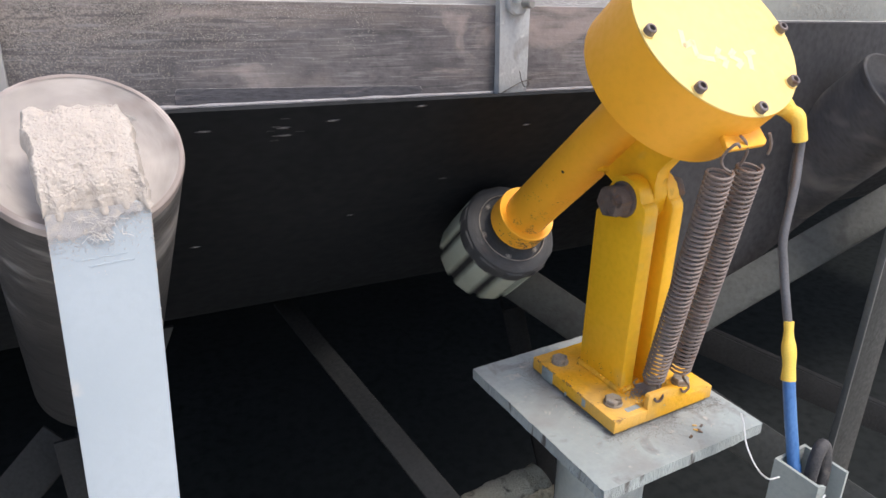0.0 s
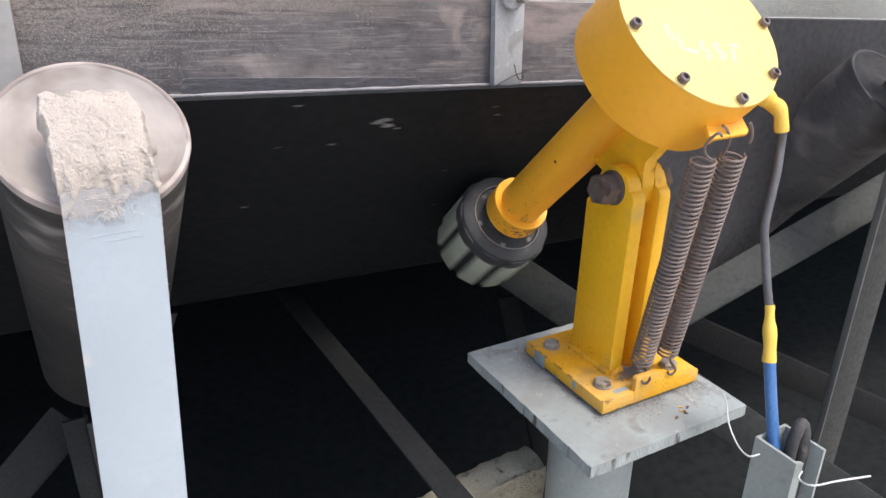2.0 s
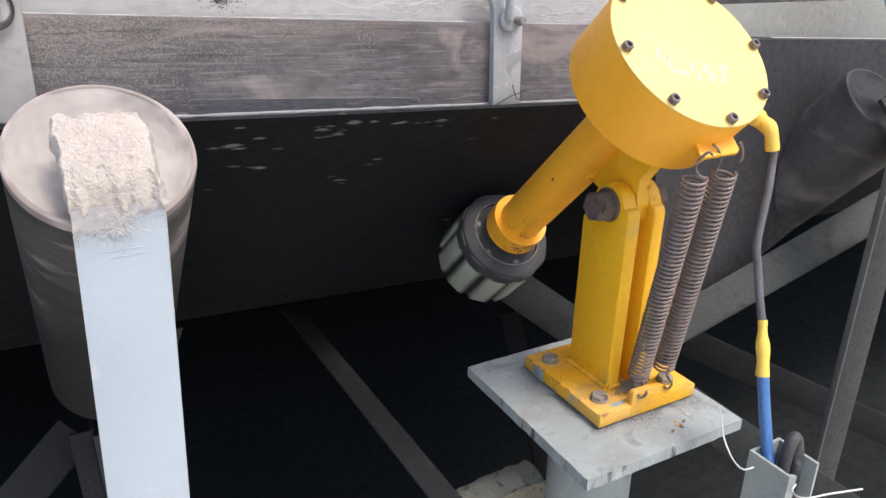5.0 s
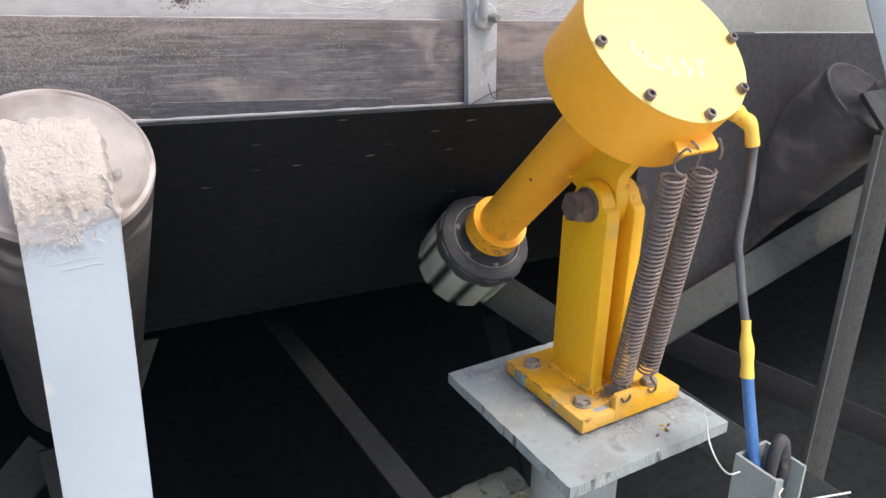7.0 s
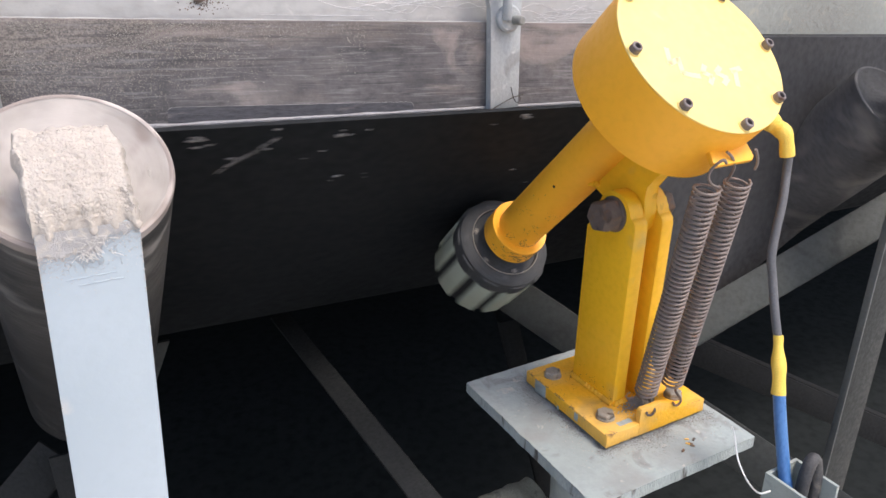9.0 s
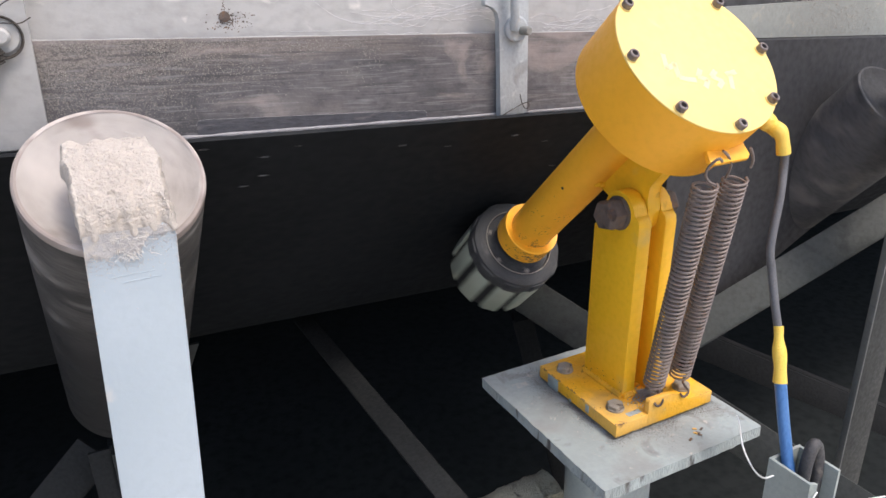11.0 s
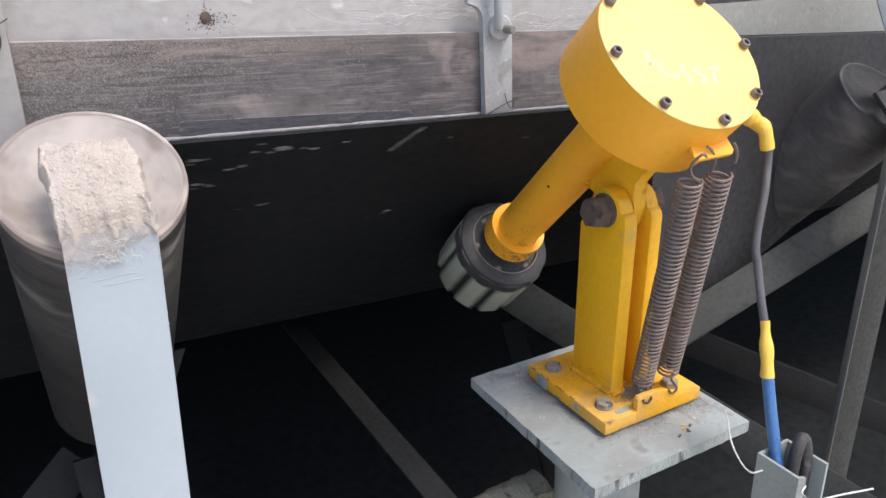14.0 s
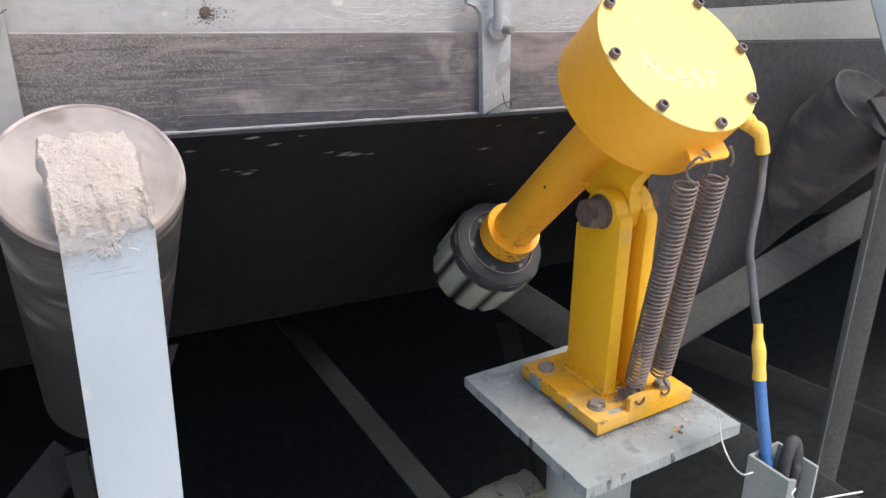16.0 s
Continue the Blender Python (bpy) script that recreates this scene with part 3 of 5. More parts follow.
def clamp(x, w, top, bottom, lean, left):
    c = thing("clamp_bar", x, 0.785, zc(x, bottom), "pale painted steel clamp bar holding the rubber strip" + (", bound with wire" if left else ""), "clamp bar", "clamp bars on the skirt")
    m = Matrix.Translation((x, 0.786, zc(x, bottom))) @ pose(0, 0, 0, 0, lean, 0)
    if left:
        bm = box(bmesh.new(), -w / 2, w / 2, -0.005, 0.006, 0, top - bottom, 0.0015, m)
        part("bar", bm, SKIRT_STEEL, c)
    else:
        # the bar's top is bent over towards one side
        h = 0.142
        prof = [(-w / 2, 0), (w / 2, 0), (w / 2, h + 0.008), (w / 2 - 0.004, h + 0.014), (-w / 2 - 0.018, h + 0.014), (-w / 2 - 0.023, h + 0.011), (-w / 2 - 0.023, h + 0.005), (-w / 2 - 0.010, h + 0.003), (-w / 2 - 0.003, h - 0.004), (-w / 2, h - 0.014)]
        bm = prism(bmesh.new(), prof, "y", -0.005, 0.006, 0.0012)
        bmesh.ops.transform(bm, matrix=m, verts=bm.verts)
        part("bar", bm, CLAMP_GREY, c)
    if left:
        q = m @ Vector((0.001, -0.006, 0.1135))
        part("washer", lathe(bmesh.new(), [(0.0165, 0), (0.0172, 0.002), (0.0155, 0.004)], 32, Matrix.Translation(q) @ basis((0, -1, 0))), SKIRT_STEEL, c)
        part("bolt_head", lathe(bmesh.new(), [(0.0085, 0), (0.0085, 0.007), (0.006, 0.0095)], 24, Matrix.Translation(q + Vector((0, -0.005, 0))) @ basis((0, -1, 0))), SKIRT_STEEL, c)
        for k in range(3):
            pts = [q + Vector(((0.0178 + 0.0006 * k) * math.cos(a), -0.004 - 0.0015 * k, (0.0188 + 0.0006 * k) * math.sin(a) - 0.001)) for a in [radians(-125 + 12 * i) for i in range(25)]]
            part("wire_loop", sweep(bmesh.new(), pts, 0.0009, 6), WIRE, c, "twisted dark iron wire")
        for k in range(8):
            pts = [q + Vector((-0.012 + (0.0098 + 0.0010 * (k % 3)) * math.cos(a), -0.011 + 0.0095 * math.sin(a), -0.0150 - 0.0017 * k + 0.0035 * math.cos(a))) for a in [radians(20 * i) for i in range(19)]]
            part("wire_binding", sweep(bmesh.new(), pts, 0.0009, 6), WIRE, c, "twisted dark iron wire")
        part("wire_end", sweep(bmesh.new(), smooth_path([q + Vector(v) for v in ((-0.023, -0.008, 0.006), (0.002, -0.010, 0.012), (0.018, -0.006, 0.011), (0.029, -0.004, 0.016))]), 0.0006, 6), WIRE, c)
        part("wire_end", sweep(bmesh.new(), smooth_path([q + Vector(v) for v in ((0.000, -0.006, 0.023), (0.010, -0.009, 0.031), (0.024, -0.006, 0.036), (0.027, -0.002, 0.034))]), 0.0006, 6), WIRE, c)
        part("peg", lathe(bmesh.new(), [(0.005, 0), (0.0062, 0.004), (0.0066, 0.053), (0.0048, 0.057)], 20, Matrix.Translation(q + Vector((-0.012, -0.012, -0.016))) @ basis((-0.36, -0.1, -1))), SKIRT_STEEL, c, "whitened steel peg")
    else:
        q = m @ Vector((0.006, -0.005, 0.1135))
        part("washer", lathe(bmesh.new(), [(0.0165, 0), (0.017, 0.002), (0.017, 0.007), (0.0145, 0.009)], 32, Matrix.Translation(q + Vector((-0.006, 0, 0.002))) @ basis((0, -1, 0))), CLAMP_GREY, c)
        part("stud", lathe(bmesh.new(), [(0.0060, 0), (0.0060, 0.013), (0.0046, 0.0145)], 20, Matrix.Translation(q + Vector((0.001, -0.009, 0))) @ basis((0.15, -1, 0))), GREYBLUE, c)
        pts = smooth_path([q + Vector(v) for v in ((-0.012, -0.010, 0.002), (-0.014, -0.014, 0.02), (-0.016, -0.016, 0.05), (-0.018, -0.016, 0.12), (-0.016, -0.012, 0.2))])
        part("handle", sweep(bmesh.new(), pts, 0.0062, 12), CLAMP_GREY, c, "bent round clamp handle")
        pts = smooth_path([m @ Vector(v) for v in ((-0.020, -0.0065, 0.001), (-0.005, -0.0080, 0.008), (0.012, -0.0075, 0.014), (0.028, -0.0080, 0.017))])
        part("wire_end", sweep(bmesh.new(), pts, 0.0007, 6), WIRE, c, "loose dark iron wire")
        pts = smooth_path([m @ Vector(v) for v in ((0.009, -0.0065, 0.028), (0.012, -0.0085, 0.014), (0.018, -0.0080, 0.007), (0.024, -0.0075, 0.010), (0.022, -0.0075, 0.016))])
        part("wire_end", sweep(bmesh.new(), pts, 0.0006, 6), WIRE, c, "loose dark iron wire")


# ---- belt ----
EDGE_Y, EDGE_Z = 0.770, 1.4005
FLAKES = ((-5.948, 0.015, 0.0056), (-5.880, 0.020, 0.0048), (-5.821, 0.020, 0.0048), (-5.989, 0.026, 0.0048), (-5.966, 0.038, 0.0040), (-6.099, 0.049, 0.0088),
          (-6.060, 0.100, 0.0048), (-5.945, 0.145, 0.0040), (0.219, 0.036, 0.0034), (0.224, 0.051, 0.0034), (-11.118, 0.017, 0.0080), (-10.950, 0.026, 0.0056),
          (-10.938, 0.115, 0.0040), (-17.280, 0.025, 0.0072), (-17.385, 0.032, 0.0056), (-17.383, 0.081, 0.0048), (-17.299, 0.145, 0.0032), (-17.097, 0.208, 0.0040),
          (-19.816, 0.079, 0.0048), (-19.690, 0.056, 0.0056), (-19.674, 0.059, 0.0056), (-9.848, 0.031, 0.0056), (-9.662, 0.057, 0.0048), (-9.746, 0.097, 0.0040))
SMEARS = ((-11.063, 0.054, 0.010, 0.009), (-17.111, 0.030, 0.005, 0.006), (-14.688, 0.089, 0.004, 0.011))


def belt():
    b = thing("conveyor_belt", 0, EDGE_Y, EDGE_Z, "running black rubber conveyor belt with specks of sawdust", "conveyor belt")
    e = Vector((0, EDGE_Y, EDGE_Z))
    under = [e + GB * s for s in (0, 0.1, 0.2, 0.3, 0.4, 0.54)]
    q = under[-1]
    for k in range(1, 6):
        a = TR * (1 - k / 5)
        q = q + 0.02 * Vector((0, math.cos(a), -math.sin(a)))
        under.append(q.copy())
    mid = q.y + 0.22
    half = under + [Vector((0, mid, q.z))]
    far = [Vector((0, 2 * mid - v.y, v.z)) for v in half[-2::-1]]
    low = half + far
    top = [v + Vector((0, -0.005 * math.sin(math.atan2(-(w2.z - w1.z), w2.y - w1.y)) * -1, 0.005 * math.cos(math.atan2(w2.z - w1.z, w2.y - w1.y))))
           for v, w1, w2 in zip(low, [low[0]] + low[:-1], low[1:] + [low[-1]])]
    bm = prism(bmesh.new(), [(v.y, v.z) for v in low] + [(v.y, v.z) for v in top[::-1]], "x", -27.0, 3.6)
    for v in bm.verts:
        v.co.z += DROP * v.co.x
    part("rubber_sheet", bm, BELT, b)
    # specks on the underside, in drifts
    rnd = random.Random(3)
    verts, faces = [], []
    x = -26.8
    drift = 0.5
    while x < 3.4:
        x += rnd.expovariate(40.0)
        drift = 0.5 + 0.5 * noise.noise((x * 1.9, 4.0, 0.0))
        if rnd.random() > drift * 1.0:
            continue
        s = min(0.006 + rnd.expovariate(16.0), 0.30)
        big = rnd.random() < 0.04 and s < 0.10
        rx = rnd.uniform(0.004, 0.0075) if big else rnd.uniform(0.0009, 0.0034)
        for c in range(rnd.randint(2, 4) if big else 1):
            o = e + GB * (s + c * rnd.uniform(-0.006, 0.006)) - PB * 0.0012
            ox, oz = x + c * rnd.uniform(-0.011, 0.011), DROP * x
            i = len(verts)
            k = 8
            rs = [rx * rnd.uniform(0.45, 1.35) for _ in range(k)]
            for lay in (0.0, 0.0012):
                for j in range(k):
                    a = 2 * math.pi * j / k
                    p = o + GB * (0.65 * rs[j] * math.sin(a)) - PB * lay
                    verts.append((ox + 1.7 * rs[j] * math.cos(a), p.y, p.z + oz))
            faces.append(tuple(range(i + k, i + 2 * k)))
            for j in range(k):
                faces.append((i + j, i + (j + 1) % k, i + k + (j + 1) % k, i + k + j))
    # larger flakes, and long smears that lie across the belt
    def flake(x, s, length, width, turn):
        i, k = len(verts), 10
        c_, n_ = math.cos(turn), math.sin(turn)
        rs = [rnd.uniform(0.55, 1.2) for _ in range(k)]
        for lay in (0.0, 0.0010):
            for j in range(k):
                a = 2 * math.pi * j / k
                du, dv = length * rs[j] * math.cos(a), width * rs[j] * math.sin(a)
                p = e + GB * (s + du * n_ + dv * c_) - PB * (0.0006 + lay)
                px = x + du * c_ - dv * n_
                verts.append((px, p.y, p.z + DROP * px))
        faces.append(tuple(range(i + k, i + 2 * k)))
        for j in range(k):
            faces.append((i + j, i + (j + 1) % k, i + k + (j + 1) % k, i + k + j))

    for x, s, size in FLAKES:
        flake(x, s, size * 1.35, size * 0.55, rnd.uniform(-0.25, 0.1))
        for _ in range(3):
            flake(x + rnd.gauss(0, 0.018), s + rnd.gauss(0, 0.007), size * rnd.uniform(0.3, 0.7), size * rnd.uniform(0.15, 0.3), rnd.uniform(-0.2, 0.1))
    for x, s, along, across in SMEARS:
        for k_ in range(7):
            flake(x + along * (k_ - 3) + rnd.gauss(0, 0.001), s - across * (k_ - 3) + rnd.gauss(0, 0.001), 0.0075, 0.0019, -math.atan2(across, along) + rnd.gauss(0, 0.1))
    me = bpy.data.meshes.new("sawdust_specks")
    me.from_pydata([tuple(Vector(v) - ORIGIN[name_of(b)]) for v in verts], [], faces)
    me.materials.append(FLAKE)
    sp = new("sawdust_specks", me)
    sp.parent = b
    tagged(sp, "pale sawdust flecks stuck to the belt", kind="stuff")
    return b


# ---- idlers ----
def roller(x, y, z, end_mat, rim_mat, body_mat, label):
    """A wing roller, whose local z runs out of its outer end."""
    R = 0.0815
    r = new("idler_roller")
    r.matrix_world = Matrix.Translation((x, y, z)) @ basis(-(GB + Vector((-0.065, 0, 0))))
    tagged(r, label, "conveyor roller", "wing rollers of the belt")
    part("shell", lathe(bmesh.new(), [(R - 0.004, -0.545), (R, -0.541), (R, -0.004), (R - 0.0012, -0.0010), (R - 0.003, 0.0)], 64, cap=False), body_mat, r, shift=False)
    bm = bmesh.new()
    lathe(bm, [(R - 0.0006, -0.0025), (R - 0.0012, -0.0002), (R - 0.0035, 0.0008), (R - 0.007, -0.0005), (R - 0.011, -0.0035), (R - 0.018, -0.006), (R - 0.026, -0.0085), (0.046, -0.010), (0.038, -0.010), (0.030, -0.008), (0.022, -0.005), (0.013, -0.004)], 80, cap=False)
    for v in bm.verts:
        if v.co.xy.length < R - 0.005:
            v.co.z += 0.0035 * noise.noise((v.co.x * 45, v.co.y * 45, 1.0))
    part("end_cap", bm, end_mat, r, "end cap caked in pale dust", shift=False)
    part("rim", lathe(bmesh.new(), [(R - 0.0002, -0.012), (R + 0.0003, -0.004), (R - 0.0006, 0.0004), (R - 0.0026, 0.0014), (R - 0.0048, 0.0010)], 80, cap=False), rim_mat, r, "brown smeared rim", shift=False)
    for k, (a, d, s) in () if body_mat is ROLLER_SHADED else enumerate(((35, 0.058, 0.007), (200, 0.064, 0.005), (262, 0.050, 0.006))):
        bm = bmesh.new()
        bmesh.ops.create_icosphere(bm, subdivisions=2, radius=s, matrix=Matrix.Translation((d * math.cos(radians(a)), d * math.sin(radians(a)), -0.0068)) @ Matrix.Diagonal((1, 0.7, 0.10, 1)))
        part("dirt_blot", bm, GRIT, r, "dark dirt patch", shift=False)
    part("spindle", lathe(bmesh.new(), [(0.013, -0.56), (0.013, 0.03)], 24), STEEL_DARK, r, shift=False)
    return r


def bracket(x, material, dusty, lean=0.056):
    """A flat bar whose top is bent back to carry the spindle."""
    c = thing("idler_bracket", x, 0.56, zc(x, 0.6), "pale blue painted steel idler bracket, dusty at its bent top" if dusty else "grey-green idler bracket, the shade put into its paint", "roller bracket", "roller brackets")
    h = 0.0365
    bm = bmesh.new()
    bend = 1.372
    for nm, prof in (("bar", [(0.560, 0.0), (0.560, bend), (0.568, bend - 0.003), (0.568, 0.0)]),
                     ("bent_top", [(0.560, bend), (0.606, bend + 0.049), (0.611, bend + 0.044), (0.568, bend - 0.003)])):
        hw = h if nm == "bar" else h - 0.005
        bm = prism(bmesh.new(), prof, "x", -hw, hw, 0.0006)
        for v in bm.verts:
            v.co.x += x + lean * (v.co.z - 1.37)
            v.co.z = max(0.03, v.co.z + DROP * x)
        part(nm, bm, material, c)
    if not dusty:
        # strip added along the side; its pale tone stands for light falling there
        bm = prism(bmesh.new(), [(0.5575, 0.0), (0.5575, bend - 0.01), (0.5690, bend - 0.01), (0.5690, 0.0)], "x", -h - 0.0035, -h - 0.0004, 0.0004)
        for v in bm.verts:
            v.co.x += x + lean * (v.co.z - 1.37)
            v.co.z = max(0.03, v.co.z + DROP * x)
        part("lip", bm, LIT_EDGE, c, "paler side strip, the light on it put into its colour")
    if dusty:
        for z, xa, xb in ((1.3335, -0.020, 0.016), (1.3275, -0.012, 0.021)):
            pts = [(x + xa + (xb - xa) * i / 20 + lean * (z - 1.37), 0.5598, z + 0.0012 * noise.noise((i * 0.7, z * 90, 0))) for i in range(21)]
            part("paint_crease", sweep(bmesh.new(), pts, 0.0004, 5), material, c, "wrinkle in the paint")
        for k, (dx, dy, w) in enumerate(((-0.0345, 0.0, 0.002), (0.0345, 0.0, 0.002))):
            rnd = random.Random(20 + k)
            bm = bmesh.new()
            for i in range(40):
                z = bend - abs(rnd.gauss(0, 0.06))
                grain(bm, rnd.uniform(0.0003, 0.0009), Matrix.Translation((x + dx * 1.05 + lean * (z - 1.37), 0.5595, z + DROP * x)))
            tagged(part("edge_dust", bm, SAWDUST, c, "dust clinging to the bar's edge"), kind="stuff")
    return c


def dust_pile():
    """Sawdust heaped on the bracket's bent top."""
    p = thing("sawdust_pile", 0.01, 0.59, 1.40, "heap of pale damp sawdust lying on the idler bracket's top", "sawdust")
    o = Vector((0.0085, 0.560, 1.370))
    u, v, w = Vector((1, 0, 0)), Vector((0, 0.682, 0.731)).normalized(), Vector((0, -0.731, 0.682)).normalized()
    bm = bmesh.new()
    nx, ny = 150, 180
    grid = []
    for j in range(ny + 1):
        row = []
        for i in range(nx + 1):
            a, b = i / nx * 2 - 1, j / ny
            wob = 0.10 * noise.noise((b * 5, 3 * (a > 0), 2.0)) + 0.045 * noise.noise((b * 14, 5 * (a > 0), 8.0)) + 0.012 * noise.noise((b * 48, 7 * (a > 0), 1.0))
            px = a * ((0.0375 if a < 0 else 0.0395) * (1 + wob)) * (1 - 0.16 * max(0.0, b - 0.72) ** 2 / 0.078) - 0.004 * b
            py = b * (0.092 + 0.007 * noise.noise((a * 3, 0, 5.0))) + (1 - b) * 0.006 * noise.noise((a * 5, 1.0, 9.0))
            rag = 0.30 * noise.noise((px * 70, py * 70, 6.0))
            edge = max(0.0, min(1.0, min((1 - abs(a)) * 8, b * 3.2 * (1 + rag), (1 - b) * 5 * (1 + rag))))
            edge = edge * (2 - edge)
            h = (0.013 + 0.008 * math.sin(b * 3.0)) * edge ** 0.8 * (1 - 0.45 * max(0.0, a - 0.1) * max(0.0, b - 0.25))
            row.append(bm.verts.new(o + u * px + v * py + w * h))
        grid.append(row)
    for j in range(ny):
        for i in range(nx):
            bm.faces.new((grid[j][i], grid[j][i + 1], grid[j + 1][i + 1], grid[j + 1][i]))
    rim = grid[0] + [r[-1] for r in grid[1:]] + grid[-1][-2::-1] + [r[0] for r in grid[-2:0:-1]]
    bm.faces.new(rim[::-1])
    # clumps, pits and grains in all directions
    bm.normal_update()
    for r_, row in enumerate(grid):
        for c_, q in enumerate(row):
            k = q.co
            d = 0.0024 * noise.noise(k * 34) + 0.0008 * noise.noise(k * 85 + Vector((3, 0, 0))) + 0.0007 * noise.noise(k * 210) + 0.0007 * noise.noise(k * 430) + 0.0006 * noise.noise(k * 850)
            d -= max(0.0, noise.noise(k * 110 + Vector((0, 5, 0))) - 0.36) * 0.004
            fade = min(1.0, min(r_, ny - r_) / 14, 0.3 + min(c_, nx - c_) / 10)
            n_ = w if min(r_, ny - r_, c_, nx - c_) < 3 else q.normal
            if n_.dot(w) < 0:
                n_ = -n_
            q.co = k + n_ * (d * fade)
    part("sawdust_body", bm, SAWDUST, p)
    rnd = random.Random(8)
    bm = bmesh.new()
    for i in range(700):
        a, b = rnd.uniform(-1, 1), rnd.uniform(0, 1)
        edge = max(0.0, min(1.0, min((1 - abs(a)) * 7, b * 7, (1 - b) * 8)))
        h = (0.017 + 0.010 * math.sin(b * 3.0)) * edge ** 0.5 + 0.001
        q = o + u * (a * 0.031 - 0.004 * b) + v * (b * 0.088) + w * h
        grain(bm, rnd.uniform(0.0004, 0.0009), Matrix.Translation(q - w * 0.0012) @ Matrix.Diagonal((1, rnd.uniform(0.5, 1), 0.7, 1)))
    tagged(part("loose_sawdust", bm, SAWDUST, p, "loose sawdust crumbs"), kind="stuff")
    # thin scatter of shavings below the heap
    f = thing("dust_scatter", 0.0, 0.56, 1.35, "thin scatter of dust and curled shavings on the bracket", "dust")
    # felted film of dust with a ragged lower edge
    bm = bmesh.new()
    top, low = [], []
    for i in range(61):
        a = i / 60
        x = -0.0360 + 0.0720 * a
        foot = 1.352 if a < 0.62 else 1.365
        if 0.56 < a < 0.70:
            foot = 1.352 + 0.013 * (a - 0.56) / 0.14
        foot += 0.0045 * noise.noise((a * 7, 1, 0)) + 0.004 * noise.noise((a * 24, 2, 0)) + 0.002 * noise.noise((a * 70, 2, 0))
        col = []
        for k in range(13):
            z = 1.3735 + (foot - 1.3735) * k / 12
            d = 0.0007 + 0.0004 * abs(noise.noise((x * 420, z * 420, 0))) if k < 12 else 0.0001
            col.append(bm.verts.new((0.009 + x + 0.062 * (z - 1.37), 0.5598 - d, z)))
        top.append(col)
    for c0, c1 in zip(top, top[1:]):
        for k in range(12):
            bm.faces.new((c0[k], c0[k + 1], c1[k + 1], c1[k]))
    part("dust_film", bm, GRIT_PALE, f, "felted grey film of fine dust")
    bm = bmesh.new()
    for i in range(1700):
        x = rnd.uniform(-0.0362, 0.0362)
        foot = (1.352 if x < 0.008 else 1.364) + 0.004 * noise.noise((x * 90, 1, 0))
        z = foot + 0.004 - rnd.expovariate(150.0)
        grain(bm, rnd.uniform(0.0002, 0.0006), Matrix.Translation((0.009 + x + 0.062 * (z - 1.37), 0.5596, z)) @ Matrix.Diagonal((1, 0.4, 1, 1)))
    tagged(part("fine_dust", bm, GRIT_PALE, f), kind="stuff")
    bm = bmesh.new()
    for i in range(120):
        z = 1.374 - abs(rnd.gauss(0, 0.020))
        x = rnd.uniform(-0.0365, 0.037)
        grain(bm, rnd.uniform(0.0002, 0.0006), Matrix.Translation((0.009 + x + 0.062 * (z - 1.37), 0.5590, z)))
    tagged(part("grit", bm, SAWDUST, f), kind="stuff")
    bm = bmesh.new()
    for i in range(46):
        z, x, a = 1.371 - rnd.uniform(0.002, 0.022), rnd.gauss(-0.001, 0.009), rnd.uniform(0, 6.3)
        L, cv = rnd.uniform(0.003, 0.008), rnd.uniform(-0.6, 0.6)
        pts = [(0.009 + x + L * (t - 0.5) * math.cos(a) + L * cv * t * t * math.sin(a), 0.5572, z + L * (t - 0.5) * math.sin(a) - L * cv * t * t * math.cos(a)) for t in (0, 0.25, 0.5, 0.75, 1)]
        sweep(bm, pts, 0.00026, 5)
    tagged(part("shavings", bm, SHAVING, f, "curled pale shavings"), kind="stuff")


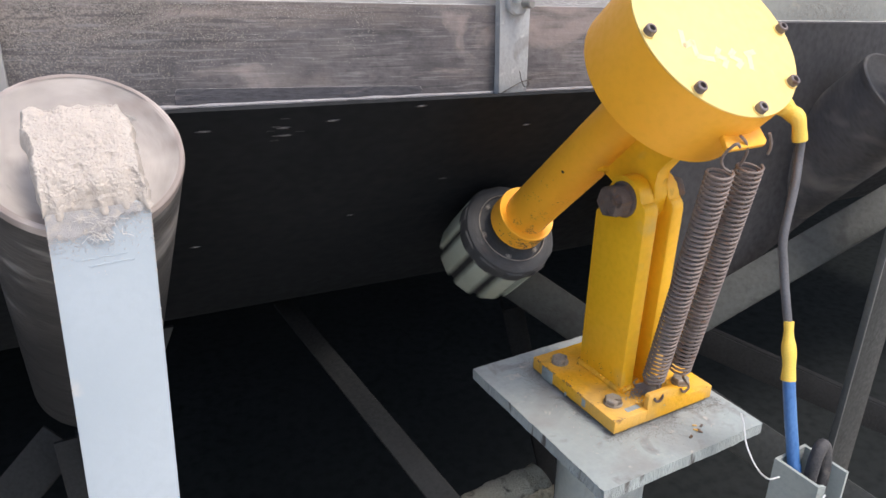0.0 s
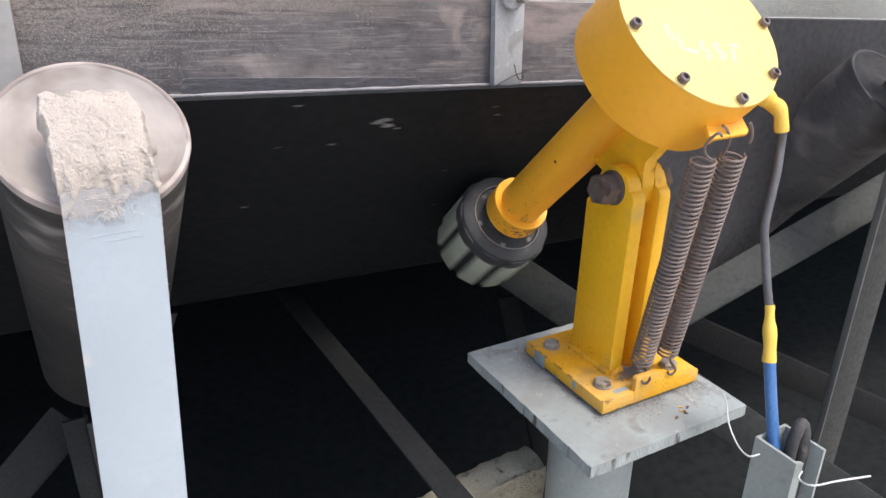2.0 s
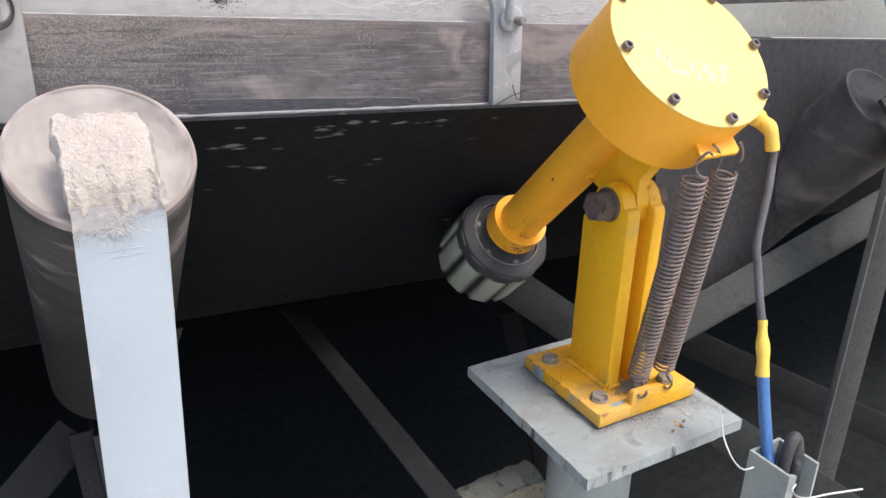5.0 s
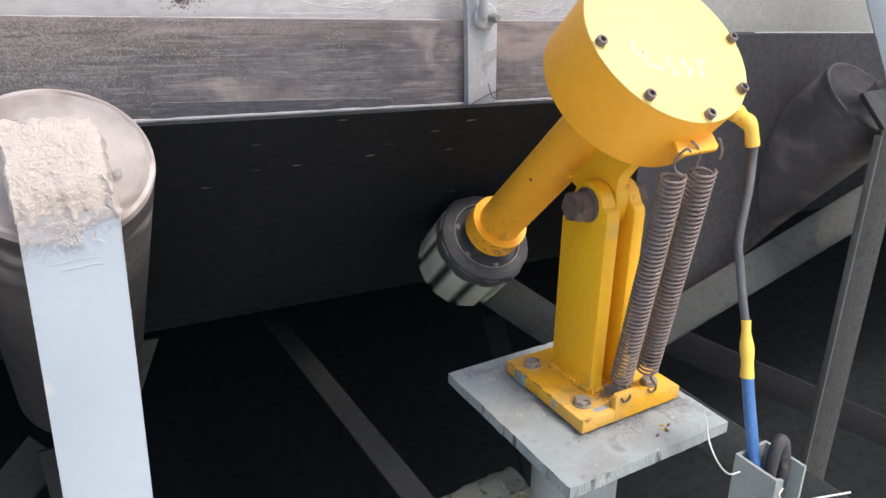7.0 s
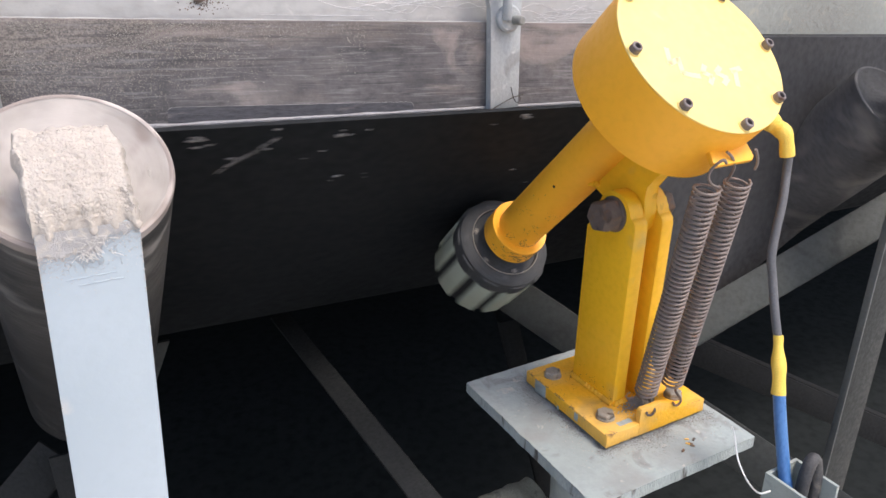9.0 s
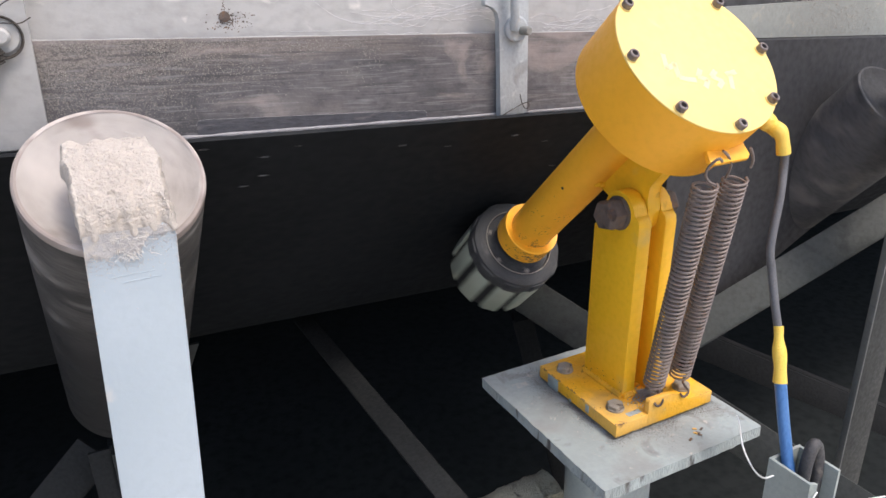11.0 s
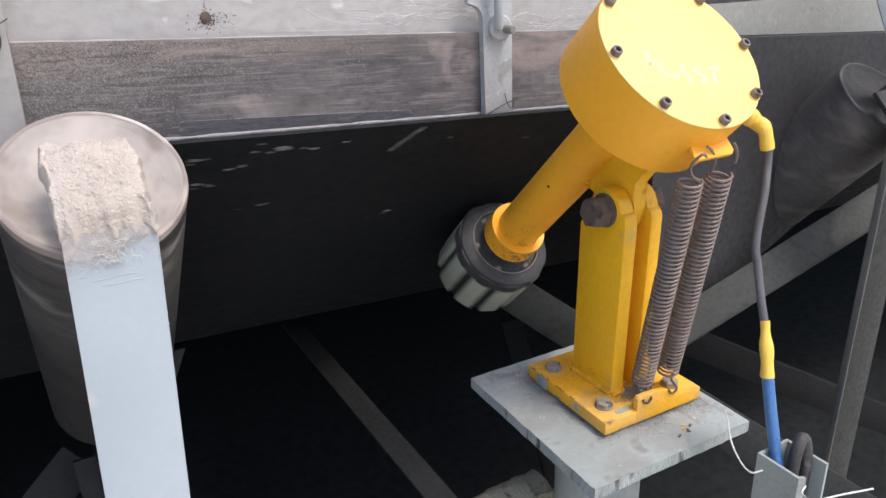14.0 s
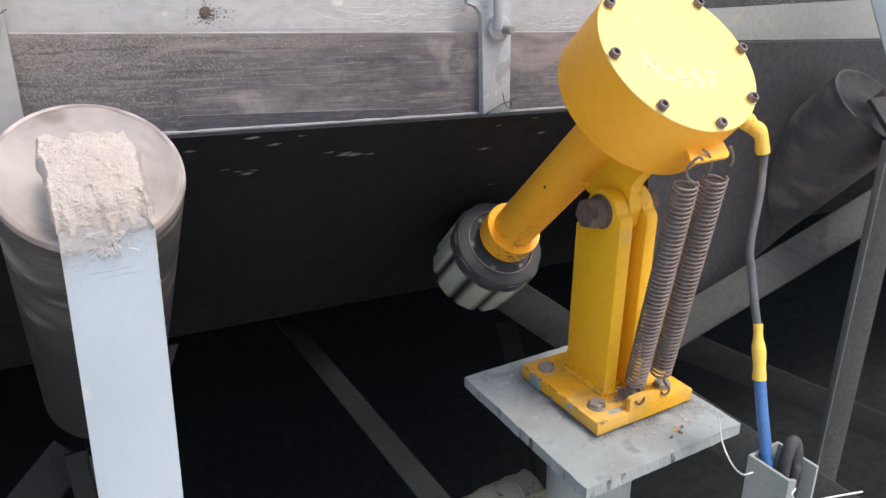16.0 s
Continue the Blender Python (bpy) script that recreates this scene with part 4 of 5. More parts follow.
# ---- mounting post ----
def mount_post():
    p = thing("mounting_post", 0.563, 0.578, 0.0, "grey-blue painted steel post with a square torch-cut top plate", "post")
    rnd = random.Random(2)
    x0, x1, y0, y1, z0, z1 = 0.437, 0.690, 0.439, 0.716, 0.996, 1.012
    pts = []
    for (ax, ay), (bx, by) in (((x0, y0), (x1, y0)), ((x1, y0), (x1, y1)), ((x1, y1), (x0, y1)), ((x0, y1), (x0, y0))):
        for k in range(40):
            t = k / 40
            nx_, ny_ = (by - ay), -(bx - ax)
            l = math.hypot(nx_, ny_)
            j = 0.0016 * noise.noise((ax * 9 + t * 40, ay * 9, 0.0)) + (0.0022 * noise.noise((t * 90, ax, 3.0)) if t > 0.6 and ay == y0 else 0.0008 * noise.noise((t * 120, ax, 3.0)))
            pts.append((ax + (bx - ax) * t + nx_ / l * j, ay + (by - ay) * t + ny_ / l * j))
    bm = prism(bmesh.new(), pts, "z", z0, z1, 0.0009)
    ob = part("top_plate", bm, PLATE_TOP, p)
    ob.data.materials.append(EDGE)
    for f in ob.data.polygons:
        if abs(f.normal.z) < 0.4:
            f.material_index = 1
    part("pipe", lathe(bmesh.new(), [(0.060, 0.0), (0.060, 0.990), (0.0625, 0.996)], 48, Matrix.Translation((0.563, 0.578, 0))), GREYBLUE, p)
    # loose grit on the plate
    g = thing("plate_grit", 0.56, 0.47, 1.012, "scatter of grey grit and flaked paint on the top plate", "dust")
    bm = bmesh.new()
    for i in range(260):
        side = rnd.random()
        if side < 0.45:
            x, y = 0.500 - abs(rnd.gauss(0, 0.014)), rnd.uniform(0.50, 0.67)
        else:
            x, y = rnd.uniform(0.50, 0.68), 0.500 - abs(rnd.gauss(0, 0.015))
        grain(bm, rnd.uniform(0.0003, 0.0009), Matrix.Translation((x, y, 1.0122)))
    tagged(part("grit", bm, GRIT, g), kind="stuff")
    bm = bmesh.new()
    for k in range(17000):
        a = rnd.uniform(0, 2 * math.pi)
        c, n_ = math.cos(a), math.sin(a)
        q = max(abs(c), abs(n_))
        g_ = 0.080 + abs(rnd.gauss(0, 0.017)) * (0.6 + noise.noise((c * 2.5, n_ * 2.5, 0)) * 0.9)
        x, y = 0.5895 + c / q * g_, 0.592 + n_ / q * g_
        if 0.440 < x < 0.688 and 0.442 < y < 0.714:
            grain(bm, rnd.uniform(0.00025, 0.0007), Matrix.Translation((x, y, 1.0122)) @ Matrix.Diagonal((1, 1, 0.35, 1)))
    tagged(part("dirt", bm, DIRT, g, "fine dark dirt gathered round the base plate"), kind="stuff")
    bm = bmesh.new()
    for k in range(260):
        x, y = 0.580 + abs(rnd.gauss(0, 0.010)), 0.538 + rnd.gauss(0, 0.008)
        grain(bm, rnd.uniform(0.0006, 0.0022), Matrix.Translation((x, y, 1.0345 + 0.004 * rnd.random())))
    tagged(part("rubble", bm, GRIT, g, "grey grit heaped against the hinge"), kind="stuff")
    for k in range(6):
        x, y = 0.604 + rnd.gauss(0, 0.008), 0.470 + rnd.gauss(0, 0.005)
        bm = box(bmesh.new(), -0.0022, 0.003, -0.0012, 0.0015, 0, 0.0008, 0, Matrix.Translation((x, y, 1.0125)) @ pose(0, 0, 0, rnd.uniform(-9, 9), rnd.uniform(-9, 9), rnd.uniform(0, 180)))
        part("paint_flake", bm, YELLOW_OLD if k % 3 == 0 else RUST, g, "flake of yellow paint or rust", smooth=False)


# ---- belt speed sensor ----
SX = 0.587
C = Vector((0.5871, 0.5113, 1.4745))
WHEEL_D = 0.511
PIT_ALONG, PIT_ANGLE = -0.256, 194.0
AXIS = Matrix((U, V, N)).transposed().to_4x4()


def sensor():
    s = thing("belt_speed_sensor", SX, 0.585, 1.012, "yellow painted belt speed sensor with a hinged arm and ribbed wheel", "sensor")
    part("base_plate", box(bmesh.new(), 0.508, 0.671, 0.5055, 0.673, 1.0158, 1.0338, 0.0012), YELLOW_OLD, s)
    part("packing_shim", box(bmesh.new(), 0.516, 0.660, 0.516, 0.662, 1.0124, 1.0156, 0.0005), RUST, s, "rusty packing shim under the base plate")
    part("spring_anchor", prism(bmesh.new(), [(0.559, 1.0165), (0.559, 1.0515), (0.561, 1.054), (0.592, 1.0535), (0.604, 1.0495), (0.612, 1.0485), (0.618, 1.043), (0.624, 1.0365), (0.640, 1.0342), (0.664, 1.0338), (0.664, 1.0165)], "y", 0.5052, 0.5125, 0.0003), YELLOW_OLD, s)
    for bx, by in ((0.532, 0.537), (0.532, 0.645), (0.640, 0.531), (0.640, 0.645), (0.603, 0.543)):
        b = part("base_bolt", hexhead(bmesh.new(), Matrix.Translation((bx, by, 1.0358)) @ pose(0, 0, 0, 0, 0, 17 + 300 * bx), 0.0195, 0.0062), ZINC, s, "weathered zinc hex bolt")
        part("washer", lathe(bmesh.new(), [(0.0118, 1.0338), (0.0120, 1.0350), (0.0118, 1.0360)], 28, Matrix.Translation((bx, by, 0))), ZINC, b)
    for y0, y1, z0, z1 in ((0.628, 0.652, 1.0135, 1.0325), (0.560, 0.567, 1.020, 1.031), (0.598, 0.602, 1.0135, 1.020)):
        part("paint_chip", box(bmesh.new(), 0.5076, 0.5085, y0, y1, z0, z1, 0.0002), GREYBLUE, s, "bare grey patch where the yellow has chipped")
    part("paint_chip", box(bmesh.new(), 0.535, 0.556, 0.5135, 0.521, 1.0337, 1.0341), GREYBLUE, s, "bare grey patch where the yellow has chipped", smooth=False)
    rnd = random.Random(77)
    bm = bmesh.new()
    for i in range(420):
        x, y = 0.583 + rnd.gauss(0, 0.013), 0.536 + rnd.gauss(0, 0.008)
        h = 0.010 * math.exp(-((x - 0.583) / 0.013) ** 2 - ((y - 0.536) / 0.009) ** 2)
        grain(bm, rnd.uniform(0.0004, 0.0016), Matrix.Translation((x, y, 1.0340 + h * rnd.random())))
    tagged(part("dirt", bm, GRIT, s, "grey dirt gathered behind the spring anchor"), kind="stuff")
    # hinge uprights
    py, pz, pr = 0.581, 1.284, 0.0275
    for k, (xa, xb) in enumerate(((0.556, 0.576), (0.598, 0.616))):
        prof = [(0.552, 1.030), (0.633, 1.030), (0.627, 1.256), (0.619, 1.264)]
        prof += [(py + pr * math.cos(radians(a)), pz + pr * math.sin(radians(a))) for a in range(-20, 171, 10)]
        prof += [(0.5525, 1.2855), (0.549, 1.2845), (0.5455, 1.281), (0.544, 1.274)]
        part("upright", prism(bmesh.new(), prof, "x", xa, xb, 0.0013), YELLOW, s)
    w = bmesh.new()
    for yy in (0.552, 0.633):
        sweep(w, [(0.556 + 0.02 * i / 8, yy, 1.0345 + 0.0012 * math.sin(i * 4)) for i in range(9)], 0.0055, 8)
    sweep(w, [(0.556, 0.552 + 0.081 * i / 24, 1.0345 + 0.001 * math.sin(i * 3)) for i in range(25)], 0.0050, 8)
    part("weld_bead", w, YELLOW_OLD, s)
    # pivot
    pv = part("pivot_bolt", lathe(bmesh.new(), [(0.012, 0), (0.012, 0.085)], 24, Matrix.Translation((0.545, py, pz)) @ basis((1, 0, 0))), RUST, s, "rusted pivot bolt")
    part("head", hexhead(bmesh.new(), Matrix.Translation((0.556, py, pz)) @ basis((-1, 0, 0)) @ pose(0, 0, 0, 0, 0, 12), 0.034, 0.026), RUST, pv)
    part("washer", lathe(bmesh.new(), [(0.012, 0.0), (0.0215, 0.0), (0.0218, 0.0018), (0.0205, 0.0036), (0.012, 0.0036)], 32, Matrix.Translation((0.556, py, pz)) @ basis((-1, 0, 0))), RUST, pv)
    part("nut", hexhead(bmesh.new(), Matrix.Translation((0.616, py, pz)) @ basis((1, 0, 0)), 0.034, 0.022), RUST, pv)
    # arm
    M = Matrix.Translation(C) @ AXIS
    prof = [(py + 0.028 * math.cos(radians(a)), pz + 0.028 * math.sin(radians(a))) for a in range(-150, 1, 15)]
    q1, q2 = C + G * 0.225 - V * 0.02, C + G * 0.085 - V * 0.02
    prof += [(q1.y, q1.z), (q2.y, q2.z), (0.519, 1.362), (0.526, 1.350), (py - 0.038, pz + 0.050), (py - 0.0255, pz + 0.036), (py - 0.0235, pz + 0.020), (py - 0.0275, pz + 0.008)]
    part("arm_lug", prism(bmesh.new(), prof, "x", 0.5775, 0.5965, 0.0013), YELLOW, s)
    part("arm_tube", lathe(bmesh.new(), [(0.0335, -0.43), (0.0335, -0.06)], 40, M), YELLOW_HOUSING, s)
    part("collar", lathe(bmesh.new(), [(0.030, -0.437), (0.0438, -0.437), (0.0445, -0.4363), (0.0445, -0.4047), (0.0438, -0.404), (0.0400, -0.4042), (0.0385, -0.4052), (0.0330, -0.4052)], 48, M), YELLOW_HOUSING, s, "yellow collar with rubbed rusty rim")
    rnd = random.Random(44)
    bm = bmesh.new()
    for i in range(420):
        a, zz = radians(rnd.gauss(262, 26)), -0.4205 + rnd.uniform(-0.0125, 0.0125)
        if noise.noise((a * 5, zz * 200, 1.0)) < -0.05:
            continue
        q = M @ Vector((0.0446 * math.cos(a), 0.0446 * math.sin(a), zz))
        grain(bm, rnd.uniform(0.0004, 0.0016), Matrix.Translation(q) @ AXIS.to_3x3().to_4x4() @ pose(0, 0, 0, 0, 0, math.degrees(a)) @ Matrix.Diagonal((0.2, 1, 1, 1)))
    for i in range(700):
        a, zz = radians(rnd.gauss(235, 40)), -0.404 + abs(rnd.gauss(0, 0.05 if i % 3 else 0.014))
        q = M @ Vector((0.0336 * math.cos(a), 0.0336 * math.sin(a), zz))
        if zz > -0.10 or noise.noise(q * 60) < 0.12:
            continue
        grain(bm, rnd.uniform(0.0002, 0.0007), Matrix.Translation(q))
    tagged(part("rust_patch", bm, RUST, s, "rust where the collar's paint has worn off"), kind="stuff")
    w = bmesh.new()
    arc = [M @ Vector((0.034 * math.cos(radians(a)), 0.034 * math.sin(radians(a)), -0.212 + 0.0012 * math.sin(a * 0.55))) for a in range(246, 300, 3)]
    sweep(w, arc, lambda u: 0.0042 + 0.0014 * math.sin(u * 75), 8)
    part("weld_seam", w, YELLOW, s)
    a = radians(PIT_ANGLE)
    part("paint_pit", lathe(bmesh.new(), [(0.0022, 0), (0.0018, 0.0004), (0.0008, 0.0005)], 14, M @ Matrix.Translation((0.0334 * math.cos(a), 0.0334 * math.sin(a), PIT_ALONG)) @ basis((math.cos(a), math.sin(a), 0))), WHEEL_GAP, s, "small dark pit in the paint")
    # worn specks along the edges of plate, uprights and lug
    rnd = random.Random(91)
    bm = bmesh.new()
    for i in range(900):
        k = rnd.random()
        j = abs(rnd.gauss(0, 0.0011))
        if k < 0.30:
            o_ = (0.508 + j, rnd.uniform(0.508, 0.671), 1.0338)
        elif k < 0.50:
            o_ = (rnd.uniform(0.510, 0.669), 0.5055 + j, 1.0338)
        elif k < 0.66:
            o_ = (0.508, rnd.uniform(0.508, 0.671), 1.0338 - j)
        elif k < 0.78:
            o_ = (rnd.uniform(0.510, 0.669), 0.5052, 1.0165 + j)
        elif k < 0.90:
            o_ = (0.5560, rnd.uniform(0.553, 0.632), 1.040 + abs(rnd.gauss(0, 0.010)))
        else:
            o_ = (rnd.uniform(0.515, 0.555), rnd.uniform(0.515, 0.665), 1.0338)
        if noise.noise(Vector(o_) * 90) < 0.0:
            continue
        grain(bm, rnd.uniform(0.0002, 0.0008), Matrix.Translation(o_))
    tagged(part("wear_specks", bm, RUST, s, "brown specks where the paint has chipped"), kind="stuff")
    # housing
    part("housing", lathe(bmesh.new(), [(0.03, -0.081), (0.099, -0.081), (0.102, -0.0785), (0.1025, -0.0755), (0.1006, 0.0018)], 96, M), YELLOW_HOUSING, s)
    part("cover", lathe(bmesh.new(), [(0.0985, 0.0018), (0.1003, 0.0020), (0.1005, 0.0026), (0.1003, 0.0034), (0.0994, 0.004)], 96, M), YELLOW_COVER, s, "flat yellow cover with chalk scribbles, glare put into its pale tone")
    for k in range(8):
        a = radians(45 * k - 2.8)
        q = M @ Matrix.Translation((0.0930 * math.cos(a), 0.0930 * math.sin(a), 0.004))
        b = part("cover_bolt", lathe(bmesh.new(), [(0.0054, 0.0), (0.0058, 0.001), (0.0058, 0.0066), (0.0051, 0.0075), (0.0033, 0.0075), (0.0031, 0.003)], 24, q), STEEL_DARK, s, "dark socket-head bolt")
        part("washer", lathe(bmesh.new(), [(0.0072, 0.0), (0.0072, 0.0010)], 24, q), YELLOW_COVER, b)
    # chalk scribbles, unreadable: plain strokes
    for k, (xa, ya, xb, yb) in enumerate(((-0.050, 0.004, -0.056, -0.014), (-0.056, -0.014, -0.042, -0.010), (-0.042, -0.008, -0.046, -0.026), (-0.046, -0.026, -0.036, -0.030), (-0.036, -0.030, -0.026, -0.032), (-0.012, -0.020, -0.020, -0.028), (-0.020, -0.028, -0.010, -0.034), (-0.010, -0.034, -0.018, -0.042), (0.008, -0.024, -0.002, -0.030), (-0.002, -0.030, 0.010, -0.038), (0.010, -0.038, 0.000, -0.044), (0.020, -0.030, 0.036, -0.028), (0.026, -0.030, 0.018, -0.048))):
        d = Vector((xb - xa, yb - ya, 0))
        mm = M @ Matrix.Translation((xa, ya, 0.0042)) @ pose(0, 0, 0, 0, 0, math.degrees(math.atan2(d.y, d.x)))
        part("chalk_stroke", box(bmesh.new(), -0.0006, d.length + 0.0006, -0.0031, 0.0031, 0, 0.0002, 0, mm), CHALK, s, "faint chalk stroke", smooth=False)
    # spring tab under the housing
    tab = [(-0.024, -0.010), (0.032, -0.010), (0.031, 0.012), (0.026, 0.0160), (-0.024, 0.0150), (-0.029, 0.011)]
    bm = prism(bmesh.new(), [(x, -(0.1 + y)) for x, y in tab], "z", -0.034, -0.028, 0.001)
    bmesh.ops.transform(bm, matrix=M, verts=bm.verts)
    part("spring_tab", bm, YELLOW_HOUSING, s)
    # springs
    for x0, x1 in ((0.582, 0.563), (0.626, 0.607)):
        a = Vector((x0, 0.5235, 1.0615))
        b = Vector((x1, 0.458, 1.349))
        d = (b - a)
        L = d.length
        R = basis(d)
        turns = 49
        pts = []
        for i in range(turns * 12 + 1):
            t = i / (turns * 12)
            ang = 2 * math.pi * turns * t
            pts.append(a + R.to_3x3() @ Vector((0.0128 * math.cos(ang), 0.0128 * math.sin(ang), L * t * (1.05 - 0.05 * t))))
        sp = part("spring", sweep(bmesh.new(), pts, 0.0016, 6), SPRING, s, "dull brown steel tension spring")
        def beside(r, up):
            return b + Vector((0.879 * r - 0.30 * up, -0.477 * r - 0.62 * up, 1.33 * up))

        if x0 < 0.6:
            hooks = [[(0.0113, -0.001), (0.002, 0.003), (-0.0036, 0.0095), (-0.0032, 0.0170), (0.0035, 0.0240), (0.0085, 0.0215)]]
        else:
            hooks = [[(-0.0110, 0.000), (-0.0100, 0.006), (-0.0105, 0.0133), (-0.0170, 0.0218), (-0.0246, 0.0266)],
                     [(0.0113, 0.0105), (0.0115, 0.0145), (0.0098, 0.0195), (0.0060, 0.0250), (0.0028, 0.0288)]]
        for bend in hooks:
            part("hook", sweep(bmesh.new(), smooth_path([beside(r, up) for r, up in bend]), 0.0015, 8), SPRING, sp)
        low = [a + R.to_3x3() @ Vector((0.0128, 0, 0.0)), Vector((x0 + 0.007, 0.5215, 1.056)), Vector((x0 + 0.002, 0.5165, 1.052)), Vector((x0 - 0.001, 0.5045, 1.0485)), Vector((x0 - 0.006, 0.5030, 1.0440)), Vector((x0 - 0.012, 0.5030, 1.0445)), Vector((x0 - 0.015, 0.5042, 1.0490))]
        part("hook", sweep(bmesh.new(), smooth_path(low), 0.0016, 7), RUST, sp)
    # cable outlet
    o = M @ Vector((0.080, -0.058, -0.030))
    e = Vector((0.686, 0.463, 1.364))
    pts = smooth_path([o, M @ Vector((0.0845, -0.072, -0.030)), M @ Vector((0.0905, -0.083, -0.030)), Vector((0.682, 0.467, 1.386)), e])
    part("cable_outlet", sweep(bmesh.new(), pts, lambda u: 0.0118 - 0.0046 * u + 0.0006 * math.sin(u * 21), 16), TAPE, s, "outlet wrapped in yellow tape")
    return s


def wheel(s):
    """The ribbed wheel turns on the arm; its local z is the arm's axis."""
    w = new("wheel")
    w.parent = s
    w["label"] = "black rubber wheel with pale metal slats"
    part("core", lathe(bmesh.new(), [(0.058, -0.056), (0.0715, -0.054), (0.0715, 0.044)], 72), WHEEL_GAP, w, shift=False)
    part("front_rim", lathe(bmesh.new(), [(0.0715, 0.024), (0.0745, 0.026), (0.0755, 0.046), (0.0735, 0.053), (0.068, 0.057), (0.058, 0.0585), (0.0555, 0.0575), (0.054, 0.053), (0.048, 0.052), (0.040, 0.054)], 72), WHEEL_RUBBER, w, shift=False)
    part("seam_ring", lathe(bmesh.new(), [(0.0550, 0.0570), (0.0553, 0.0592), (0.0562, 0.0592), (0.0566, 0.0575)], 72, cap=False), ZINC, w, shift=False)
    for k in range(10):
        a = 2 * math.pi * k / 10
        part("slat", box(bmesh.new(), 0.066, 0.0765, -0.0148, 0.0148, -0.055, 0.030, 0.0022, Matrix.Rotation(a, 4, "Z")), WHEEL_SLAT, w, "pale grey-green slat", shift=False)
        part("lug", box(bmesh.new(), 0.060, 0.0775, -0.0135, 0.0135, 0.027, 0.050, 0.004, Matrix.Rotation(a, 4, "Z")), WHEEL_RUBBER, w, shift=False)
    for k in range(6):
        a = 2 * math.pi * k / 6
        part("screw", lathe(bmesh.new(), [(0.0035, 0.050), (0.0035, 0.0545), (0.002, 0.0552)], 12, Matrix.Translation((0.049 * math.cos(a), 0.049 * math.sin(a), 0))), ZINC, w, shift=False)
    return w


# ---- cable and duct ----
def cable():
    c = thing("sensor_cable", 0.62, 0.36, 1.05, "grey sensor cable spliced with yellow tape into a blue sleeve", "cable")
    a = [(0.688, 0.463, 1.366), (0.687, 0.461, 1.345), (0.675, 0.451, 1.318), (0.653, 0.437, 1.268), (0.652, 0.430, 1.240), (0.646, 0.415, 1.205), (0.644, 0.405, 1.180)]
    part("sheath", sweep(bmesh.new(), smooth_path(a), 0.0047, 12), CABLE, c)
    b = [(0.644, 0.405, 1.184), (0.641, 0.399, 1.165), (0.637, 0.391, 1.146), (0.634, 0.385, 1.124)]
    part("tape_wrap", sweep(bmesh.new(), smooth_path(b), lambda u: 0.0048 + 0.0024 * max(0.0, min(1, u * 4 - 0.6)) + 0.0005 * math.sin(u * 13 + 1), 16), TAPE, c, "yellow tape splice")
    d = [(0.634, 0.385, 1.127), (0.630, 0.372, 1.090), (0.624, 0.354, 1.045), (0.622, 0.347, 1.02), (0.621, 0.345, 0.9)]
    part("sleeve", sweep(bmesh.new(), smooth_path(d), 0.0066, 14), BLUE, c, "blue shrink sleeve")
    l = thing("cable_loop", 0.64, 0.345, 1.05, "dark cable bent over into the duct", "cable")
    e = [(0.629, 0.335, 0.93), (0.630, 0.335, 1.03), (0.634, 0.336, 1.058), (0.642, 0.337, 1.068), (0.648, 0.336, 1.058), (0.649, 0.333, 1.03), (0.648, 0.332, 0.93)]
    part("sheath", sweep(bmesh.new(), smooth_path(e), 0.0068, 12), CABLE_DARK, l)
    t = thing("cable_duct", 0.635, 0.335, 0.0, "grey-green painted steel channel used as cable duct", "cable duct")
    o, w, k = 0.607, 0.050, 0.0035
    prof = [(o, 0.364), (o, 0.312), (o + 0.008, 0.309), (o + 0.008, 0.309 + k), (o + k, 0.315), (o + k, 0.364 - k), (o + w - k, 0.364 - k), (o + w - k, 0.312), (o + w, 0.312), (o + w, 0.364)]
    part("channel", prism(bmesh.new(), prof, "z", 0.0, 1.045), DUCT_PAINT, t, smooth=False)
    for nm, pts in (("tie", TIE_A),
                    ("tie", TIE_B)):
        z = thing("cable_tie", *pts[0], "white nylon cable tie with a loose tail", "cable tie", "cable ties")
        part("strap", sweep(bmesh.new(), smooth_path(pts), 0.0010, 6), WHITE_PLASTIC, z)


# ---- trestle ----
def facing_bar(name, a, b, w, t, face, label, material, leg=1.0):
    """An angle bar from a to b, one flange facing a direction and the other running back from its edge."""
    a, b, face = Vector(a), Vector(b), Vector(face).normalized()
    d = (b - a).normalized()
    side = face.cross(d).normalized()
    f = d.cross(side).normalized()
    m = Matrix((side, f, d)).transposed().to_4x4()
    m.translation = a
    bar = thing(name, *a, label, "steel bar", "trestle bars under the conveyor")
    L = (b - a).length
    part("flange", box(bmesh.new(), -w / 2, w / 2, -t, 0, 0, L, 0.001, m), material, bar)
    part("leg", box(bmesh.new(), leg * w / 2 - t / 2, leg * w / 2 + t / 2, -w, -t - 0.0005, 0, L, 0.001, m), material, bar)
    return bar


